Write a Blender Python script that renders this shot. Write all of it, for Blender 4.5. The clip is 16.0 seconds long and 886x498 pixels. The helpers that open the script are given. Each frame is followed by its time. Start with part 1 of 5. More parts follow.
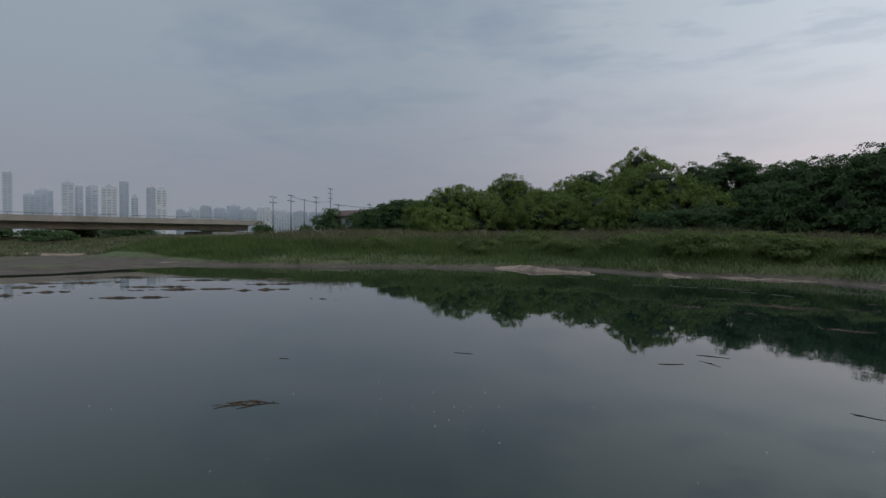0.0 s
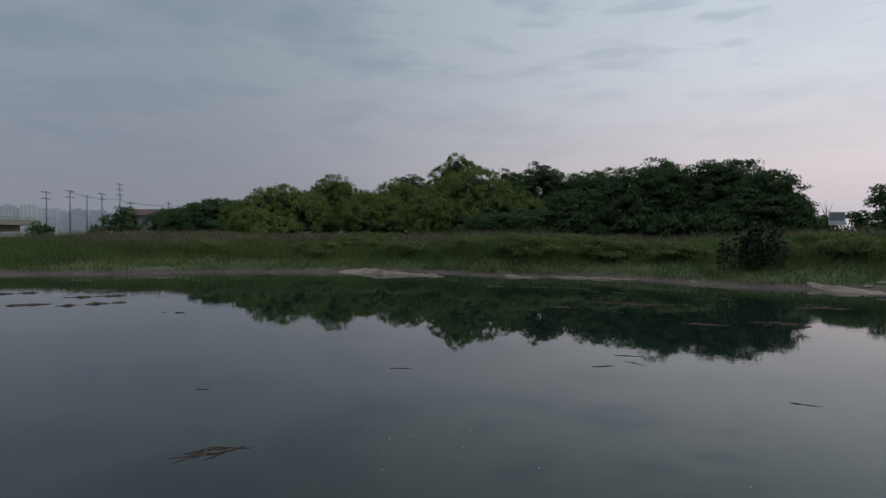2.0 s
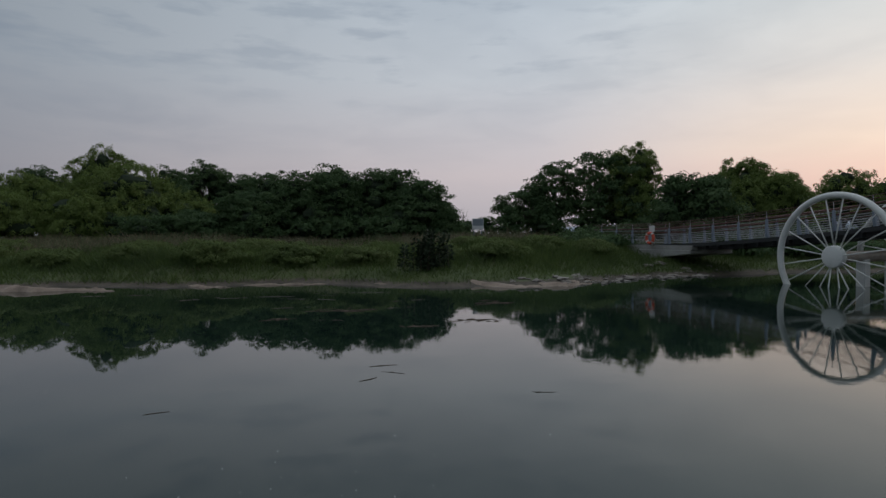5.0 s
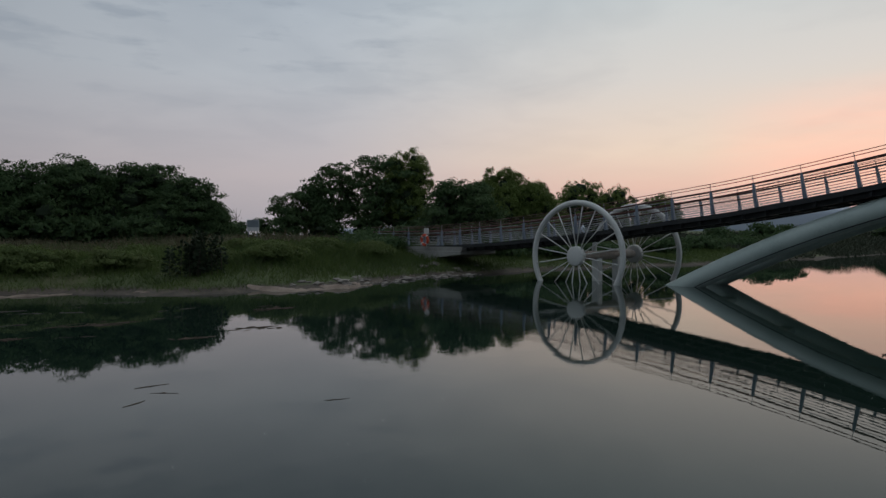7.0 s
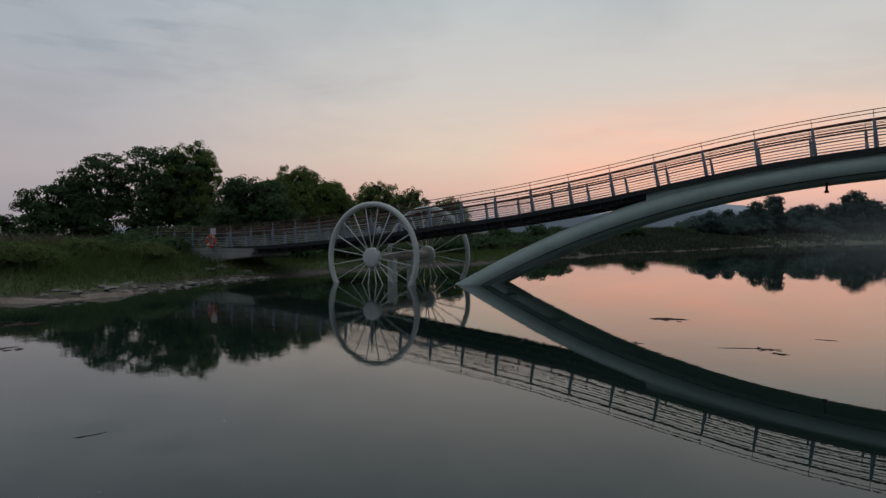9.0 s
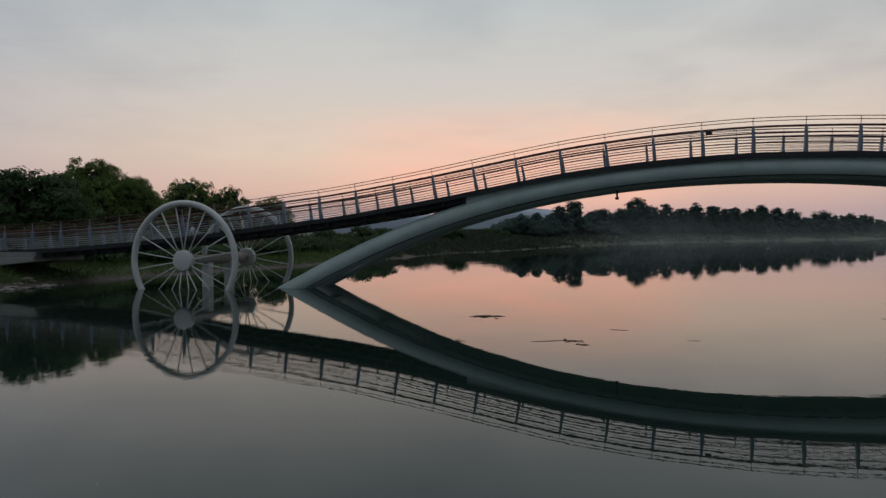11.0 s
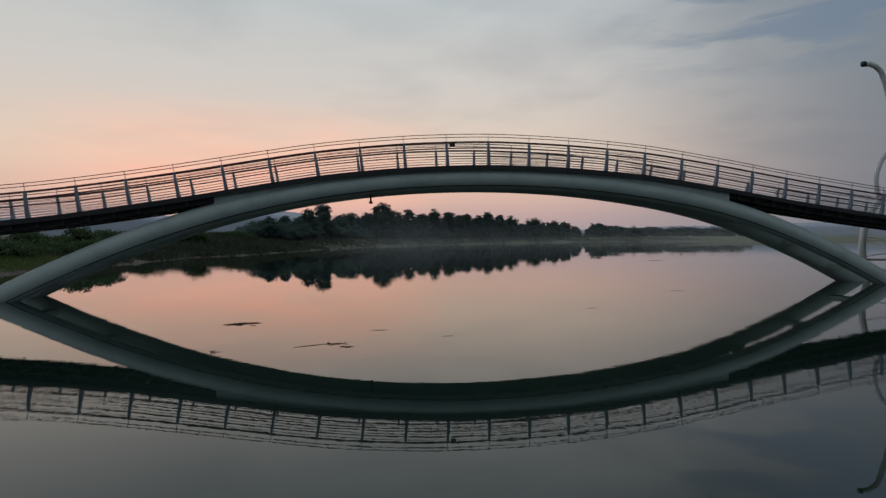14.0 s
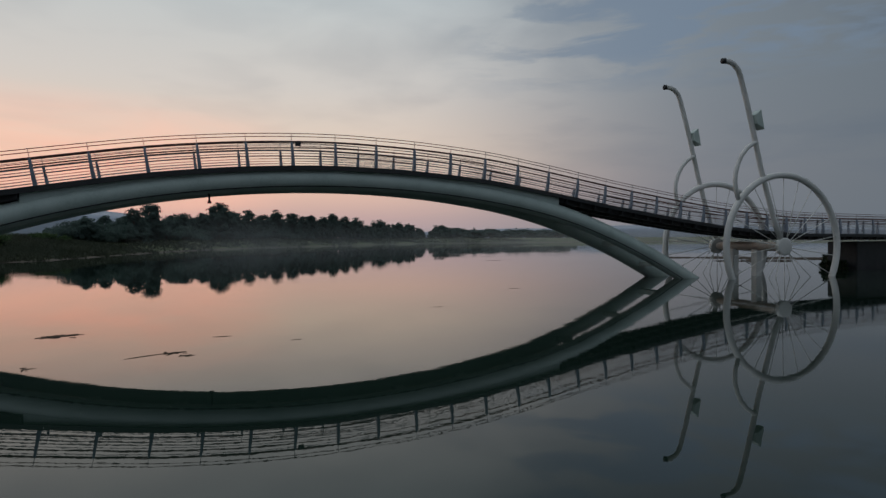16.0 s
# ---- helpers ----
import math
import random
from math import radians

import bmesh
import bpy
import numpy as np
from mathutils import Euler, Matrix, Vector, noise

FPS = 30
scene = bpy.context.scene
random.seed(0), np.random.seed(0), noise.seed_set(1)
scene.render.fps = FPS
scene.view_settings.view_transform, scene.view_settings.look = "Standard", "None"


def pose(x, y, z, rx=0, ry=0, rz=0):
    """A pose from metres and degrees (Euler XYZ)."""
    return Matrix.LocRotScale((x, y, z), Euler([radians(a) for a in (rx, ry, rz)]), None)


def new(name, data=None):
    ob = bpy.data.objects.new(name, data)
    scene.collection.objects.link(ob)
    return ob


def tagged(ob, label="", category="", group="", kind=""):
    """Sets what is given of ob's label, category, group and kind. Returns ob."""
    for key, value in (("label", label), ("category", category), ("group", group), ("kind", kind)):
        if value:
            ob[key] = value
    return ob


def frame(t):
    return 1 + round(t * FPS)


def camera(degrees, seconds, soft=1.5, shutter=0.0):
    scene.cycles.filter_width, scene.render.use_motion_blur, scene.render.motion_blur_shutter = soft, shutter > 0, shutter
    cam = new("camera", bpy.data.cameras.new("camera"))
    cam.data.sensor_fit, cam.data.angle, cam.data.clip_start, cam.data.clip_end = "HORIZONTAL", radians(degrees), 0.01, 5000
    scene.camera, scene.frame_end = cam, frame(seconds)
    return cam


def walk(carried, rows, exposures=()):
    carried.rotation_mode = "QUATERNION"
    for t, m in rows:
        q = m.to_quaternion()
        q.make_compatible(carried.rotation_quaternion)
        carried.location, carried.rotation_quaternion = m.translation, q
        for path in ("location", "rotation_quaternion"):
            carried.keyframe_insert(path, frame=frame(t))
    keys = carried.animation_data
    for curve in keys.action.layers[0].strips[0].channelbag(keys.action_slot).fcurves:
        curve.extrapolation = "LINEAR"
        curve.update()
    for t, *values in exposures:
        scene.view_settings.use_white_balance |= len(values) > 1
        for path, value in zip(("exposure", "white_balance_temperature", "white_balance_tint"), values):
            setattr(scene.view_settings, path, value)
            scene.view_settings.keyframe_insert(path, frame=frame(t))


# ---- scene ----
cam = camera(72.7, 16.0, 1.45)
# seconds, x, y, z, pitch, roll, yaw
PATH = [
    (0.0, -0.124, 3.367, 2.067, -1.22, 0.20, 133.50),
    (0.5, 0.096, 2.941, 2.127, -1.21, 0.28, 129.32),
    (1.0, 0.293, 2.473, 2.157, -1.19, 0.27, 124.97),
    (1.5, 0.468, 1.924, 2.165, -1.08, 0.17, 120.33),
    (2.0, 0.652, 1.297, 2.181, -1.08, 0.14, 115.57),
    (2.5, 0.858, 0.675, 2.211, -1.12, 0.07, 110.73),
    (3.0, 1.027, 0.184, 2.251, -1.09, 0.12, 105.78),
    (3.5, 1.097, -0.120, 2.311, -1.01, 0.09, 100.32),
    (4.0, 1.081, -0.282, 2.395, -1.09, -0.21, 94.80),
    (4.5, 1.032, -0.380, 2.489, -1.14, -0.32, 89.26),
    (7.0, 0.679, -0.624, 2.545, -1.12, -0.37, 62.77),
    (7.5, 0.687, -0.599, 2.564, -1.17, -0.38, 57.52),
    (8.0, 0.627, -0.498, 2.584, -1.22, -0.37, 52.55),
    (8.5, 0.520, -0.412, 2.599, -1.23, -0.35, 47.90),
    (9.0, 0.367, -0.295, 2.612, -1.23, -0.31, 43.66),
    (11.5, 0.198, -0.103, 2.628, -1.17, -0.27, 23.02),
    (12.0, 0.078, -0.029, 2.638, -1.13, -0.17, 18.90),
    (12.5, -0.000, 0.000, 2.642, -1.09, -0.09, 14.91),
    (13.0, -0.056, -0.006, 2.624, -1.04, -0.08, 10.97),
    (13.5, -0.094, -0.035, 2.610, -1.01, -0.11, 7.05),
    (14.0, -0.131, -0.108, 2.599, -0.98, -0.24, 3.48),
    (14.5, -0.173, -0.179, 2.597, -0.95, -0.30, -0.35),
    (15.0, -0.232, -0.201, 2.588, -0.93, -0.36, -4.14),
    (15.5, -0.251, -0.218, 2.586, -0.90, -0.35, -7.69),
    (16.0, -0.267, -0.236, 2.582, -0.89, -0.40, -11.17)]
walk(cam, [(t, pose(x, y, z, 90 + p, 0, a) @ pose(0, 0, 0, 0, 0, r)) for t, x, y, z, p, r, a in PATH],
     [(0.0, -0.1), (2.0, -0.25), (3.5, -0.38), (4.5, -0.5), (7.0, -0.78), (9.0, -0.92), (12.5, -0.94), (16.0, -0.93)])

# ---- world and light ----
def nd(tree, kind, **values):
    n = tree.nodes.new(kind)
    for key, value in values.items():
        n.inputs[key.replace("_", " ")].default_value = value
    return n


def ramp(tree, source, stops):
    n = tree.nodes.new("ShaderNodeValToRGB")
    e = n.color_ramp.elements
    while len(e) < len(stops):
        e.new(0.5)
    for item, (at, c) in zip(e, stops):
        item.position = at
        item.color = (*c, 1) if isinstance(c, tuple) else (c, c, c, 1)
    tree.links.new(source, n.inputs[0])
    return n.outputs[0]


def arith(tree, op, a, b=0.0, clamp=False):
    n = tree.nodes.new("ShaderNodeMath")
    n.operation, n.use_clamp = op, clamp
    for socket, value in zip(n.inputs, (a, b)):
        if isinstance(value, (int, float)):
            socket.default_value = value
        else:
            tree.links.new(value, socket)
    return n.outputs[0]


def blend(tree, factor, a, b, mode="MIX"):
    n = tree.nodes.new("ShaderNodeMix")
    n.data_type, n.blend_type = "RGBA", mode
    for socket, value in zip((n.inputs[0], n.inputs[6], n.inputs[7]), (factor, a, b)):
        if isinstance(value, tuple):
            socket.default_value = (*value, 1)
        elif isinstance(value, (int, float)):
            socket.default_value = value
        else:
            tree.links.new(value, socket)
    return n.outputs[2]


GLOW_AZ = 20.0          # bearing of the dawn glow, degrees to the left of +y
world = bpy.data.worlds.new("dawn_sky")
scene.world = world
world.use_nodes = True
wt = world.node_tree
wt.nodes.clear()
coord = wt.nodes.new("ShaderNodeTexCoord").outputs["Generated"]
sep = wt.nodes.new("ShaderNodeSeparateXYZ")
wt.links.new(coord, sep.inputs[0])
X, Y, Z = sep.outputs
flat = arith(wt, "SQRT", arith(wt, "ADD", arith(wt, "MULTIPLY", X, X), arith(wt, "ADD", arith(wt, "MULTIPLY", Y, Y), 0.0001)))


def facing(deg):
    a = radians(deg)
    d = arith(wt, "ADD", arith(wt, "MULTIPLY", X, -math.sin(a)), arith(wt, "MULTIPLY", Y, math.cos(a)))
    return arith(wt, "DIVIDE", d, flat)


def along(deg, lo, hi):
    """0 to 1 as the bearing nears deg."""
    n = wt.nodes.new("ShaderNodeMapRange")
    n.interpolation_type = "SMOOTHSTEP"
    wt.links.new(facing(deg), n.inputs[0])
    n.inputs[1].default_value, n.inputs[2].default_value = lo, hi
    return n.outputs[0]


low = arith(wt, "ABSOLUTE", Z)
dull = ramp(wt, low, [(0.0, (0.27, 0.30, 0.35)), (0.08, (0.28, 0.305, 0.365)), (0.25, (0.305, 0.36, 0.43)), (0.55, (0.36, 0.425, 0.47)), (0.8, (0.72, 0.80, 0.88)), (1.0, (1.05, 1.12, 1.2))])
bright = ramp(wt, low, [(0.0, (0.63, 0.595, 0.66)), (0.10, (0.91, 0.81, 0.835)), (0.25, (0.85, 0.90, 0.97)), (0.5, (0.64, 0.78, 0.92)), (0.8, (1.02, 1.10, 1.18)), (1.0, (1.2, 1.28, 1.36))])
warm = ramp(wt, low, [(0.0, (0.72, 0.60, 0.66)), (0.035, (0.98, 0.70, 0.68)), (0.075, (1.38, 0.92, 0.75)), (0.13, (1.46, 1.15, 0.92)), (0.24, (1.20, 1.13, 1.06)), (0.45, (0.84, 1.02, 1.10)), (0.8, (0.95, 1.02, 1.1)), (1.0, (1.0, 1.06, 1.14))])
base_sky = blend(wt, along(35, -0.32, 1.0), dull, bright)
base_sky = blend(wt, along(GLOW_AZ, 0.55, 0.98), base_sky, warm)
# the ember of the dawn, low and narrow, broken by streaks of cloud
torn = wt.nodes.new("ShaderNodeCombineXYZ")
for socket, value, k in zip(torn.inputs, (X, Y, low), (1.0, 1.0, 5.0)):
    wt.links.new(arith(wt, "MULTIPLY", value, k), socket)
n3 = nd(wt, "ShaderNodeTexNoise", Scale=5.0, Detail=5.0, Roughness=0.55, Distortion=0.3)
n4 = nd(wt, "ShaderNodeTexNoise", Scale=9.0, Detail=4.0, Roughness=0.55)
for n in (n3, n4):
    wt.links.new(torn.outputs[0], n.inputs["Vector"])
ember = ramp(wt, low, [(0.0, 0.0), (0.035, 0.12), (0.07, 0.65), (0.11, 0.9), (0.15, 0.5), (0.22, 0.0)])
lit = ramp(wt, n3.outputs[0], [(0.38, 0.55), (0.60, 1.0)])
base_sky = blend(wt, arith(wt, "MULTIPLY", along(21, 0.94, 1.0), arith(wt, "MULTIPLY", ember, lit)), base_sky, (2.05, 1.02, 0.76))
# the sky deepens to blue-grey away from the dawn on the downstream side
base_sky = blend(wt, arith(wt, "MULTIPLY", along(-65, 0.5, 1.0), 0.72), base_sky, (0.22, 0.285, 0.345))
# soft streaks of cloud, mapped on a flat layer overhead
lift = arith(wt, "ADD", low, 0.10)
over = wt.nodes.new("ShaderNodeCombineXYZ")
wt.links.new(arith(wt, "DIVIDE", X, lift), over.inputs[0])
wt.links.new(arith(wt, "DIVIDE", Y, lift), over.inputs[1])
n1 = nd(wt, "ShaderNodeTexNoise", Scale=0.6, Detail=4.0, Roughness=0.5)
wt.links.new(over.outputs[0], n1.inputs["Vector"])
n2 = nd(wt, "ShaderNodeTexNoise", Scale=1.9, Detail=4.0, Roughness=0.5, Distortion=0.4)
wt.links.new(over.outputs[0], n2.inputs["Vector"])
patch = ramp(wt, arith(wt, "ADD", arith(wt, "MULTIPLY", n1.outputs[0], 0.6), arith(wt, "MULTIPLY", n2.outputs[0], 0.4)), [(0.47, 0.0), (0.60, 1.0)])
fade = ramp(wt, low, [(0.06, 0.0), (0.25, 1.0)])
calm_side = arith(wt, "SUBTRACT", 0.78, arith(wt, "MULTIPLY", along(45, -0.2, 0.9), 0.55))
cover = arith(wt, "MULTIPLY", arith(wt, "MULTIPLY", patch, fade), calm_side)
base_sky = blend(wt, cover, base_sky, blend(wt, 0.62, base_sky, (0.16, 0.23, 0.34)))
# thin torn blue streaks above the right bank, and scraps of cloud over the meadow
streak = arith(wt, "MULTIPLY", ramp(wt, n3.outputs[0], [(0.48, 0.0), (0.58, 1.0)]), ramp(wt, low, [(0.22, 0.0), (0.28, 1.0), (0.36, 1.0), (0.5, 0.3)]))
streak = arith(wt, "MULTIPLY", streak, along(-42, 0.84, 0.985))
base_sky = blend(wt, arith(wt, "MULTIPLY", streak, 0.8), base_sky, (0.31, 0.42, 0.57))
scrap = arith(wt, "MULTIPLY", ramp(wt, n4.outputs[0], [(0.50, 0.0), (0.68, 1.0)]), ramp(wt, low, [(0.18, 0.0), (0.30, 1.0), (0.36, 0.9), (0.44, 0.1)]))
scrap = arith(wt, "MULTIPLY", scrap, along(105, 0.55, 0.95))
base_sky = blend(wt, arith(wt, "MULTIPLY", scrap, 0.28), base_sky, (0.20, 0.28, 0.40))
nishita = wt.nodes.new("ShaderNodeTexSky")
nishita.sky_type, nishita.sun_disc = "NISHITA", False
nishita.sun_elevation, nishita.sun_rotation = radians(1), radians(-GLOW_AZ)
total = blend(wt, 0.006, base_sky, nishita.outputs[0], "ADD")
background = wt.nodes.new("ShaderNodeBackground")
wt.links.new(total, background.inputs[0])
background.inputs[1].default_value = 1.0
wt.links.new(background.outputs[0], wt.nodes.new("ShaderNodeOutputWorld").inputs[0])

# the sun is still below the horizon: the sky alone gives the light


# ---- materials ----
def material(name, colors, scale=4.0, rough=0.6, metal=0.0, bump=0.15, fine=40.0, island=0.0, spec=0.4, random_object=0.0):
    """A surface whose colour drifts between the given colours at a coarse and a fine scale."""
    m = bpy.data.materials.new(name)
    m.use_nodes = True
    t = m.node_tree
    p = t.nodes["Principled BSDF"]
    where = t.nodes.new("ShaderNodeNewGeometry").outputs["Position"] if island >= 0 else t.nodes.new("ShaderNodeTexCoord").outputs["Object"]
    big = nd(t, "ShaderNodeTexNoise", Scale=scale, Detail=4.0, Roughness=0.6)
    small = nd(t, "ShaderNodeTexNoise", Scale=fine, Detail=3.0, Roughness=0.6)
    for n in (big, small):
        t.links.new(where, n.inputs["Vector"])
    f = arith(t, "ADD", arith(t, "MULTIPLY", big.outputs[0], 0.65), arith(t, "MULTIPLY", small.outputs[0], 0.35))
    if island > 0:
        rnd = t.nodes.new("ShaderNodeNewGeometry").outputs["Random Per Island"]
        f = arith(t, "ADD", arith(t, "MULTIPLY", f, 1 - island), arith(t, "MULTIPLY", rnd, island))
    if random_object > 0:
        rnd = t.nodes.new("ShaderNodeObjectInfo").outputs["Random"]
        f = arith(t, "ADD", arith(t, "MULTIPLY", f, 1 - random_object), arith(t, "MULTIPLY", rnd, random_object))
    k = len(colors)
    col = ramp(t, f, [(0.28 + 0.44 * i / max(1, k - 1), c) for i, c in enumerate(colors)])
    t.links.new(col, p.inputs["Base Color"])
    r = ramp(t, small.outputs[0], [(0.3, max(0.02, rough - 0.1)), (0.7, min(1.0, rough + 0.1))])
    t.links.new(r, p.inputs["Roughness"])
    p.inputs["Metallic"].default_value = metal
    p.inputs["Specular IOR Level"].default_value = spec
    if bump:
        b = nd(t, "ShaderNodeBump", Strength=bump, Distance=0.03)
        t.links.new(small.outputs[0], b.inputs["Height"])
        t.links.new(b.outputs[0], p.inputs["Normal"])
    return m


def leaf_material(name, colors, island=0.35, scale=0.5, through_light=0.0):
    m = material(name, colors, scale=scale, rough=0.65, bump=0.0, fine=3.0, island=island, spec=0.12)
    p = m.node_tree.nodes["Principled BSDF"]
    p.inputs["Transmission Weight"].default_value = 0.0
    p.inputs["Subsurface Weight"].default_value = 0.0
    if through_light > 0:
        t = m.node_tree
        glow = t.nodes.new("ShaderNodeBsdfTranslucent")
        t.links.new(p.inputs["Base Color"].links[0].from_socket, glow.inputs["Color"])
        mix = t.nodes.new("ShaderNodeMixShader")
        mix.inputs[0].default_value = through_light
        out = t.nodes["Material Output"]
        t.links.new(p.outputs[0], mix.inputs[1])
        t.links.new(glow.outputs[0], mix.inputs[2])
        t.links.new(mix.outputs[0], out.inputs[0])
    return m


STEEL = material("pale_grey_painted_steel", [(0.40, 0.49, 0.455), (0.52, 0.61, 0.57), (0.58, 0.66, 0.62)], scale=0.8, rough=0.42, bump=0.03, fine=12.0)
WHEEL = material("chalky_white_painted_steel", [(0.56, 0.56, 0.53), (0.72, 0.72, 0.69), (0.78, 0.78, 0.75)], scale=0.9, rough=0.5, bump=0.03, fine=12.0)
RUSTY = material("rust_stained_white_steel", [(0.26, 0.15, 0.09), (0.42, 0.36, 0.31), (0.5, 0.48, 0.44)], scale=1.4, rough=0.6, bump=0.06, fine=9.0)
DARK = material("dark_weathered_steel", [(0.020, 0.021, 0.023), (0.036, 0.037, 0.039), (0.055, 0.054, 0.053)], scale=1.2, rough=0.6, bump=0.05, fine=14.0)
POST = material("blue_grey_galvanised_steel", [(0.16, 0.19, 0.24), (0.22, 0.26, 0.32), (0.28, 0.32, 0.37)], scale=2.0, rough=0.45, metal=0.3, bump=0.02)
RAILWOOD = material("dark_red_brown_handrail", [(0.075, 0.032, 0.026), (0.12, 0.05, 0.038), (0.16, 0.075, 0.055)], scale=2.0, rough=0.5, bump=0.04)
CABLE = material("steel_rail_bar", [(0.36, 0.355, 0.365), (0.48, 0.47, 0.475)], scale=3.0, rough=0.42, metal=0.3, bump=0.0)
DECKING = material("grey_brown_deck_boards", [(0.10, 0.085, 0.07), (0.17, 0.15, 0.13), (0.22, 0.20, 0.18)], scale=1.5, rough=0.75)
CONCRETE = material("stained_concrete", [(0.20, 0.19, 0.175), (0.32, 0.31, 0.29), (0.42, 0.41, 0.39)], scale=0.6, rough=0.85, bump=0.2, fine=8.0)
PALECON = material("pale_weathered_concrete", [(0.24, 0.22, 0.195), (0.33, 0.30, 0.27), (0.40, 0.37, 0.33)], scale=0.3, rough=0.85, bump=0.1, fine=4.0)
ORANGE = material("orange_red_plastic", [(0.55, 0.06, 0.03), (0.68, 0.10, 0.05), (0.72, 0.15, 0.09)], scale=3.0, rough=0.45, bump=0.0)
WHITE = material("white_plastic", [(0.55, 0.55, 0.54), (0.75, 0.75, 0.73)], scale=3.0, rough=0.5, bump=0.0)
SIGNFACE = material("grey_sign_face", [(0.20, 0.23, 0.26), (0.27, 0.30, 0.33)], scale=1.5, rough=0.4, bump=0.0)
BARK = material("rough_grey_brown_bark", [(0.05, 0.04, 0.03), (0.10, 0.085, 0.065), (0.16, 0.14, 0.115)], scale=2.0, rough=0.9, bump=0.5, fine=14.0)
WILLOW = leaf_material("yellow_green_willow_leaves", [(0.11, 0.155, 0.042), (0.155, 0.21, 0.058), (0.20, 0.255, 0.075)], island=0.12, through_light=0.3)
LEAF = leaf_material("dark_green_leaves", [(0.050, 0.088, 0.040), (0.082, 0.134, 0.056), (0.115, 0.168, 0.070)], island=0.25, through_light=0.3)
# Far leaves: distance haze is mixed into the green as a paler blue.
LEAFFAR = leaf_material("haze_tinted_leaves", [(0.09, 0.132, 0.118), (0.108, 0.156, 0.138), (0.126, 0.176, 0.152)], island=0.15, scale=0.1, through_light=0.5)
# Near-black green puts the shade inside a crown into the core's colour.
SHADE_CORE = material("crown_core", [(0.018, 0.030, 0.013), (0.030, 0.048, 0.022)], scale=2.0, rough=0.9, bump=0.0)
GRASS = leaf_material("bank_grass_blades", [(0.075, 0.080, 0.046), (0.080, 0.118, 0.040), (0.125, 0.172, 0.052), (0.16, 0.165, 0.085)], island=0.14, scale=0.26, through_light=0.3)
MEADOW = leaf_material("olive_meadow_blades", [(0.095, 0.115, 0.060), (0.125, 0.145, 0.070), (0.17, 0.16, 0.105), (0.20, 0.17, 0.13)], island=0.14, scale=0.15, through_light=0.3)
HERB = leaf_material("fresh_green_herbs", [(0.10, 0.135, 0.050), (0.14, 0.185, 0.062), (0.18, 0.205, 0.085)], island=0.14, scale=0.3, through_light=0.35)
WEEDLEAF = leaf_material("dark_weed_leaves", [(0.028, 0.04, 0.024), (0.045, 0.062, 0.034), (0.062, 0.08, 0.045)])
LAMP = bpy.data.materials.new("lit_lamp_glass")
LAMP.use_nodes = True
LAMP.node_tree.nodes["Principled BSDF"].inputs["Emission Color"].default_value = (1.0, 0.93, 0.82, 1)
LAMP.node_tree.nodes["Principled BSDF"].inputs["Emission Strength"].default_value = 3.0
WEED = material("dark_wet_water_weed", [(0.022, 0.026, 0.014), (0.06, 0.052, 0.038), (0.125, 0.092, 0.075)], scale=1.5, rough=0.8, bump=0.3, fine=9.0)
FARGRASS = leaf_material("dull_far_grass", [(0.046, 0.058, 0.040), (0.066, 0.078, 0.052), (0.095, 0.10, 0.072)], island=0.14, scale=0.1, through_light=0.2)
REED = leaf_material("dry_reed_blades", [(0.11, 0.10, 0.06), (0.17, 0.14, 0.085), (0.24, 0.19, 0.13)], island=0.4, scale=0.12)
WOOD = material("wet_dead_stems", [(0.05, 0.034, 0.024), (0.10, 0.068, 0.048), (0.16, 0.115, 0.085)], scale=6.0, rough=0.8, bump=0.2)
ROCK = material("pale_shore_rock", [(0.12, 0.105, 0.09), (0.24, 0.21, 0.185), (0.38, 0.345, 0.31)], scale=1.6, rough=0.9, bump=0.4, fine=9.0, random_object=0.3)
SAND = material("pale_pinkish_sand", [(0.15, 0.11, 0.085), (0.29, 0.22, 0.175), (0.40, 0.32, 0.265)], scale=1.1, rough=0.95, bump=0.25, fine=9.0)
MUD = material("wet_brown_mud", [(0.055, 0.04, 0.03), (0.09, 0.068, 0.052), (0.14, 0.105, 0.082)], scale=0.8, rough=0.7, bump=0.3, fine=7.0)
# Pale blue walls and windows: the haze of distance is in the colour.
TOWER = material("haze_tinted_walls", [(0.46, 0.52, 0.62), (0.56, 0.61, 0.69), (0.72, 0.74, 0.77)], scale=0.02, rough=0.9, bump=0.0, fine=0.2, random_object=0.5)
TOWERDARK = material("haze_tinted_windows", [(0.36, 0.42, 0.51), (0.46, 0.50, 0.58)], scale=0.05, rough=0.5, bump=0.0, random_object=0.4)
# Hills take the mist's pale blue as their own base colour.
HILL = material("haze_painted_hills", [(0.36, 0.41, 0.48), (0.42, 0.46, 0.53)], scale=0.004, rough=1.0, bump=0.0, fine=0.02)
ROOF = material("brown_sheet_roof", [(0.10, 0.06, 0.05), (0.15, 0.09, 0.075)], scale=0.4, rough=0.7, bump=0.0)
FOAM = material("white_foam_flecks", [(0.6, 0.6, 0.58), (0.8, 0.8, 0.78)], scale=9.0, rough=0.8, bump=0.0)


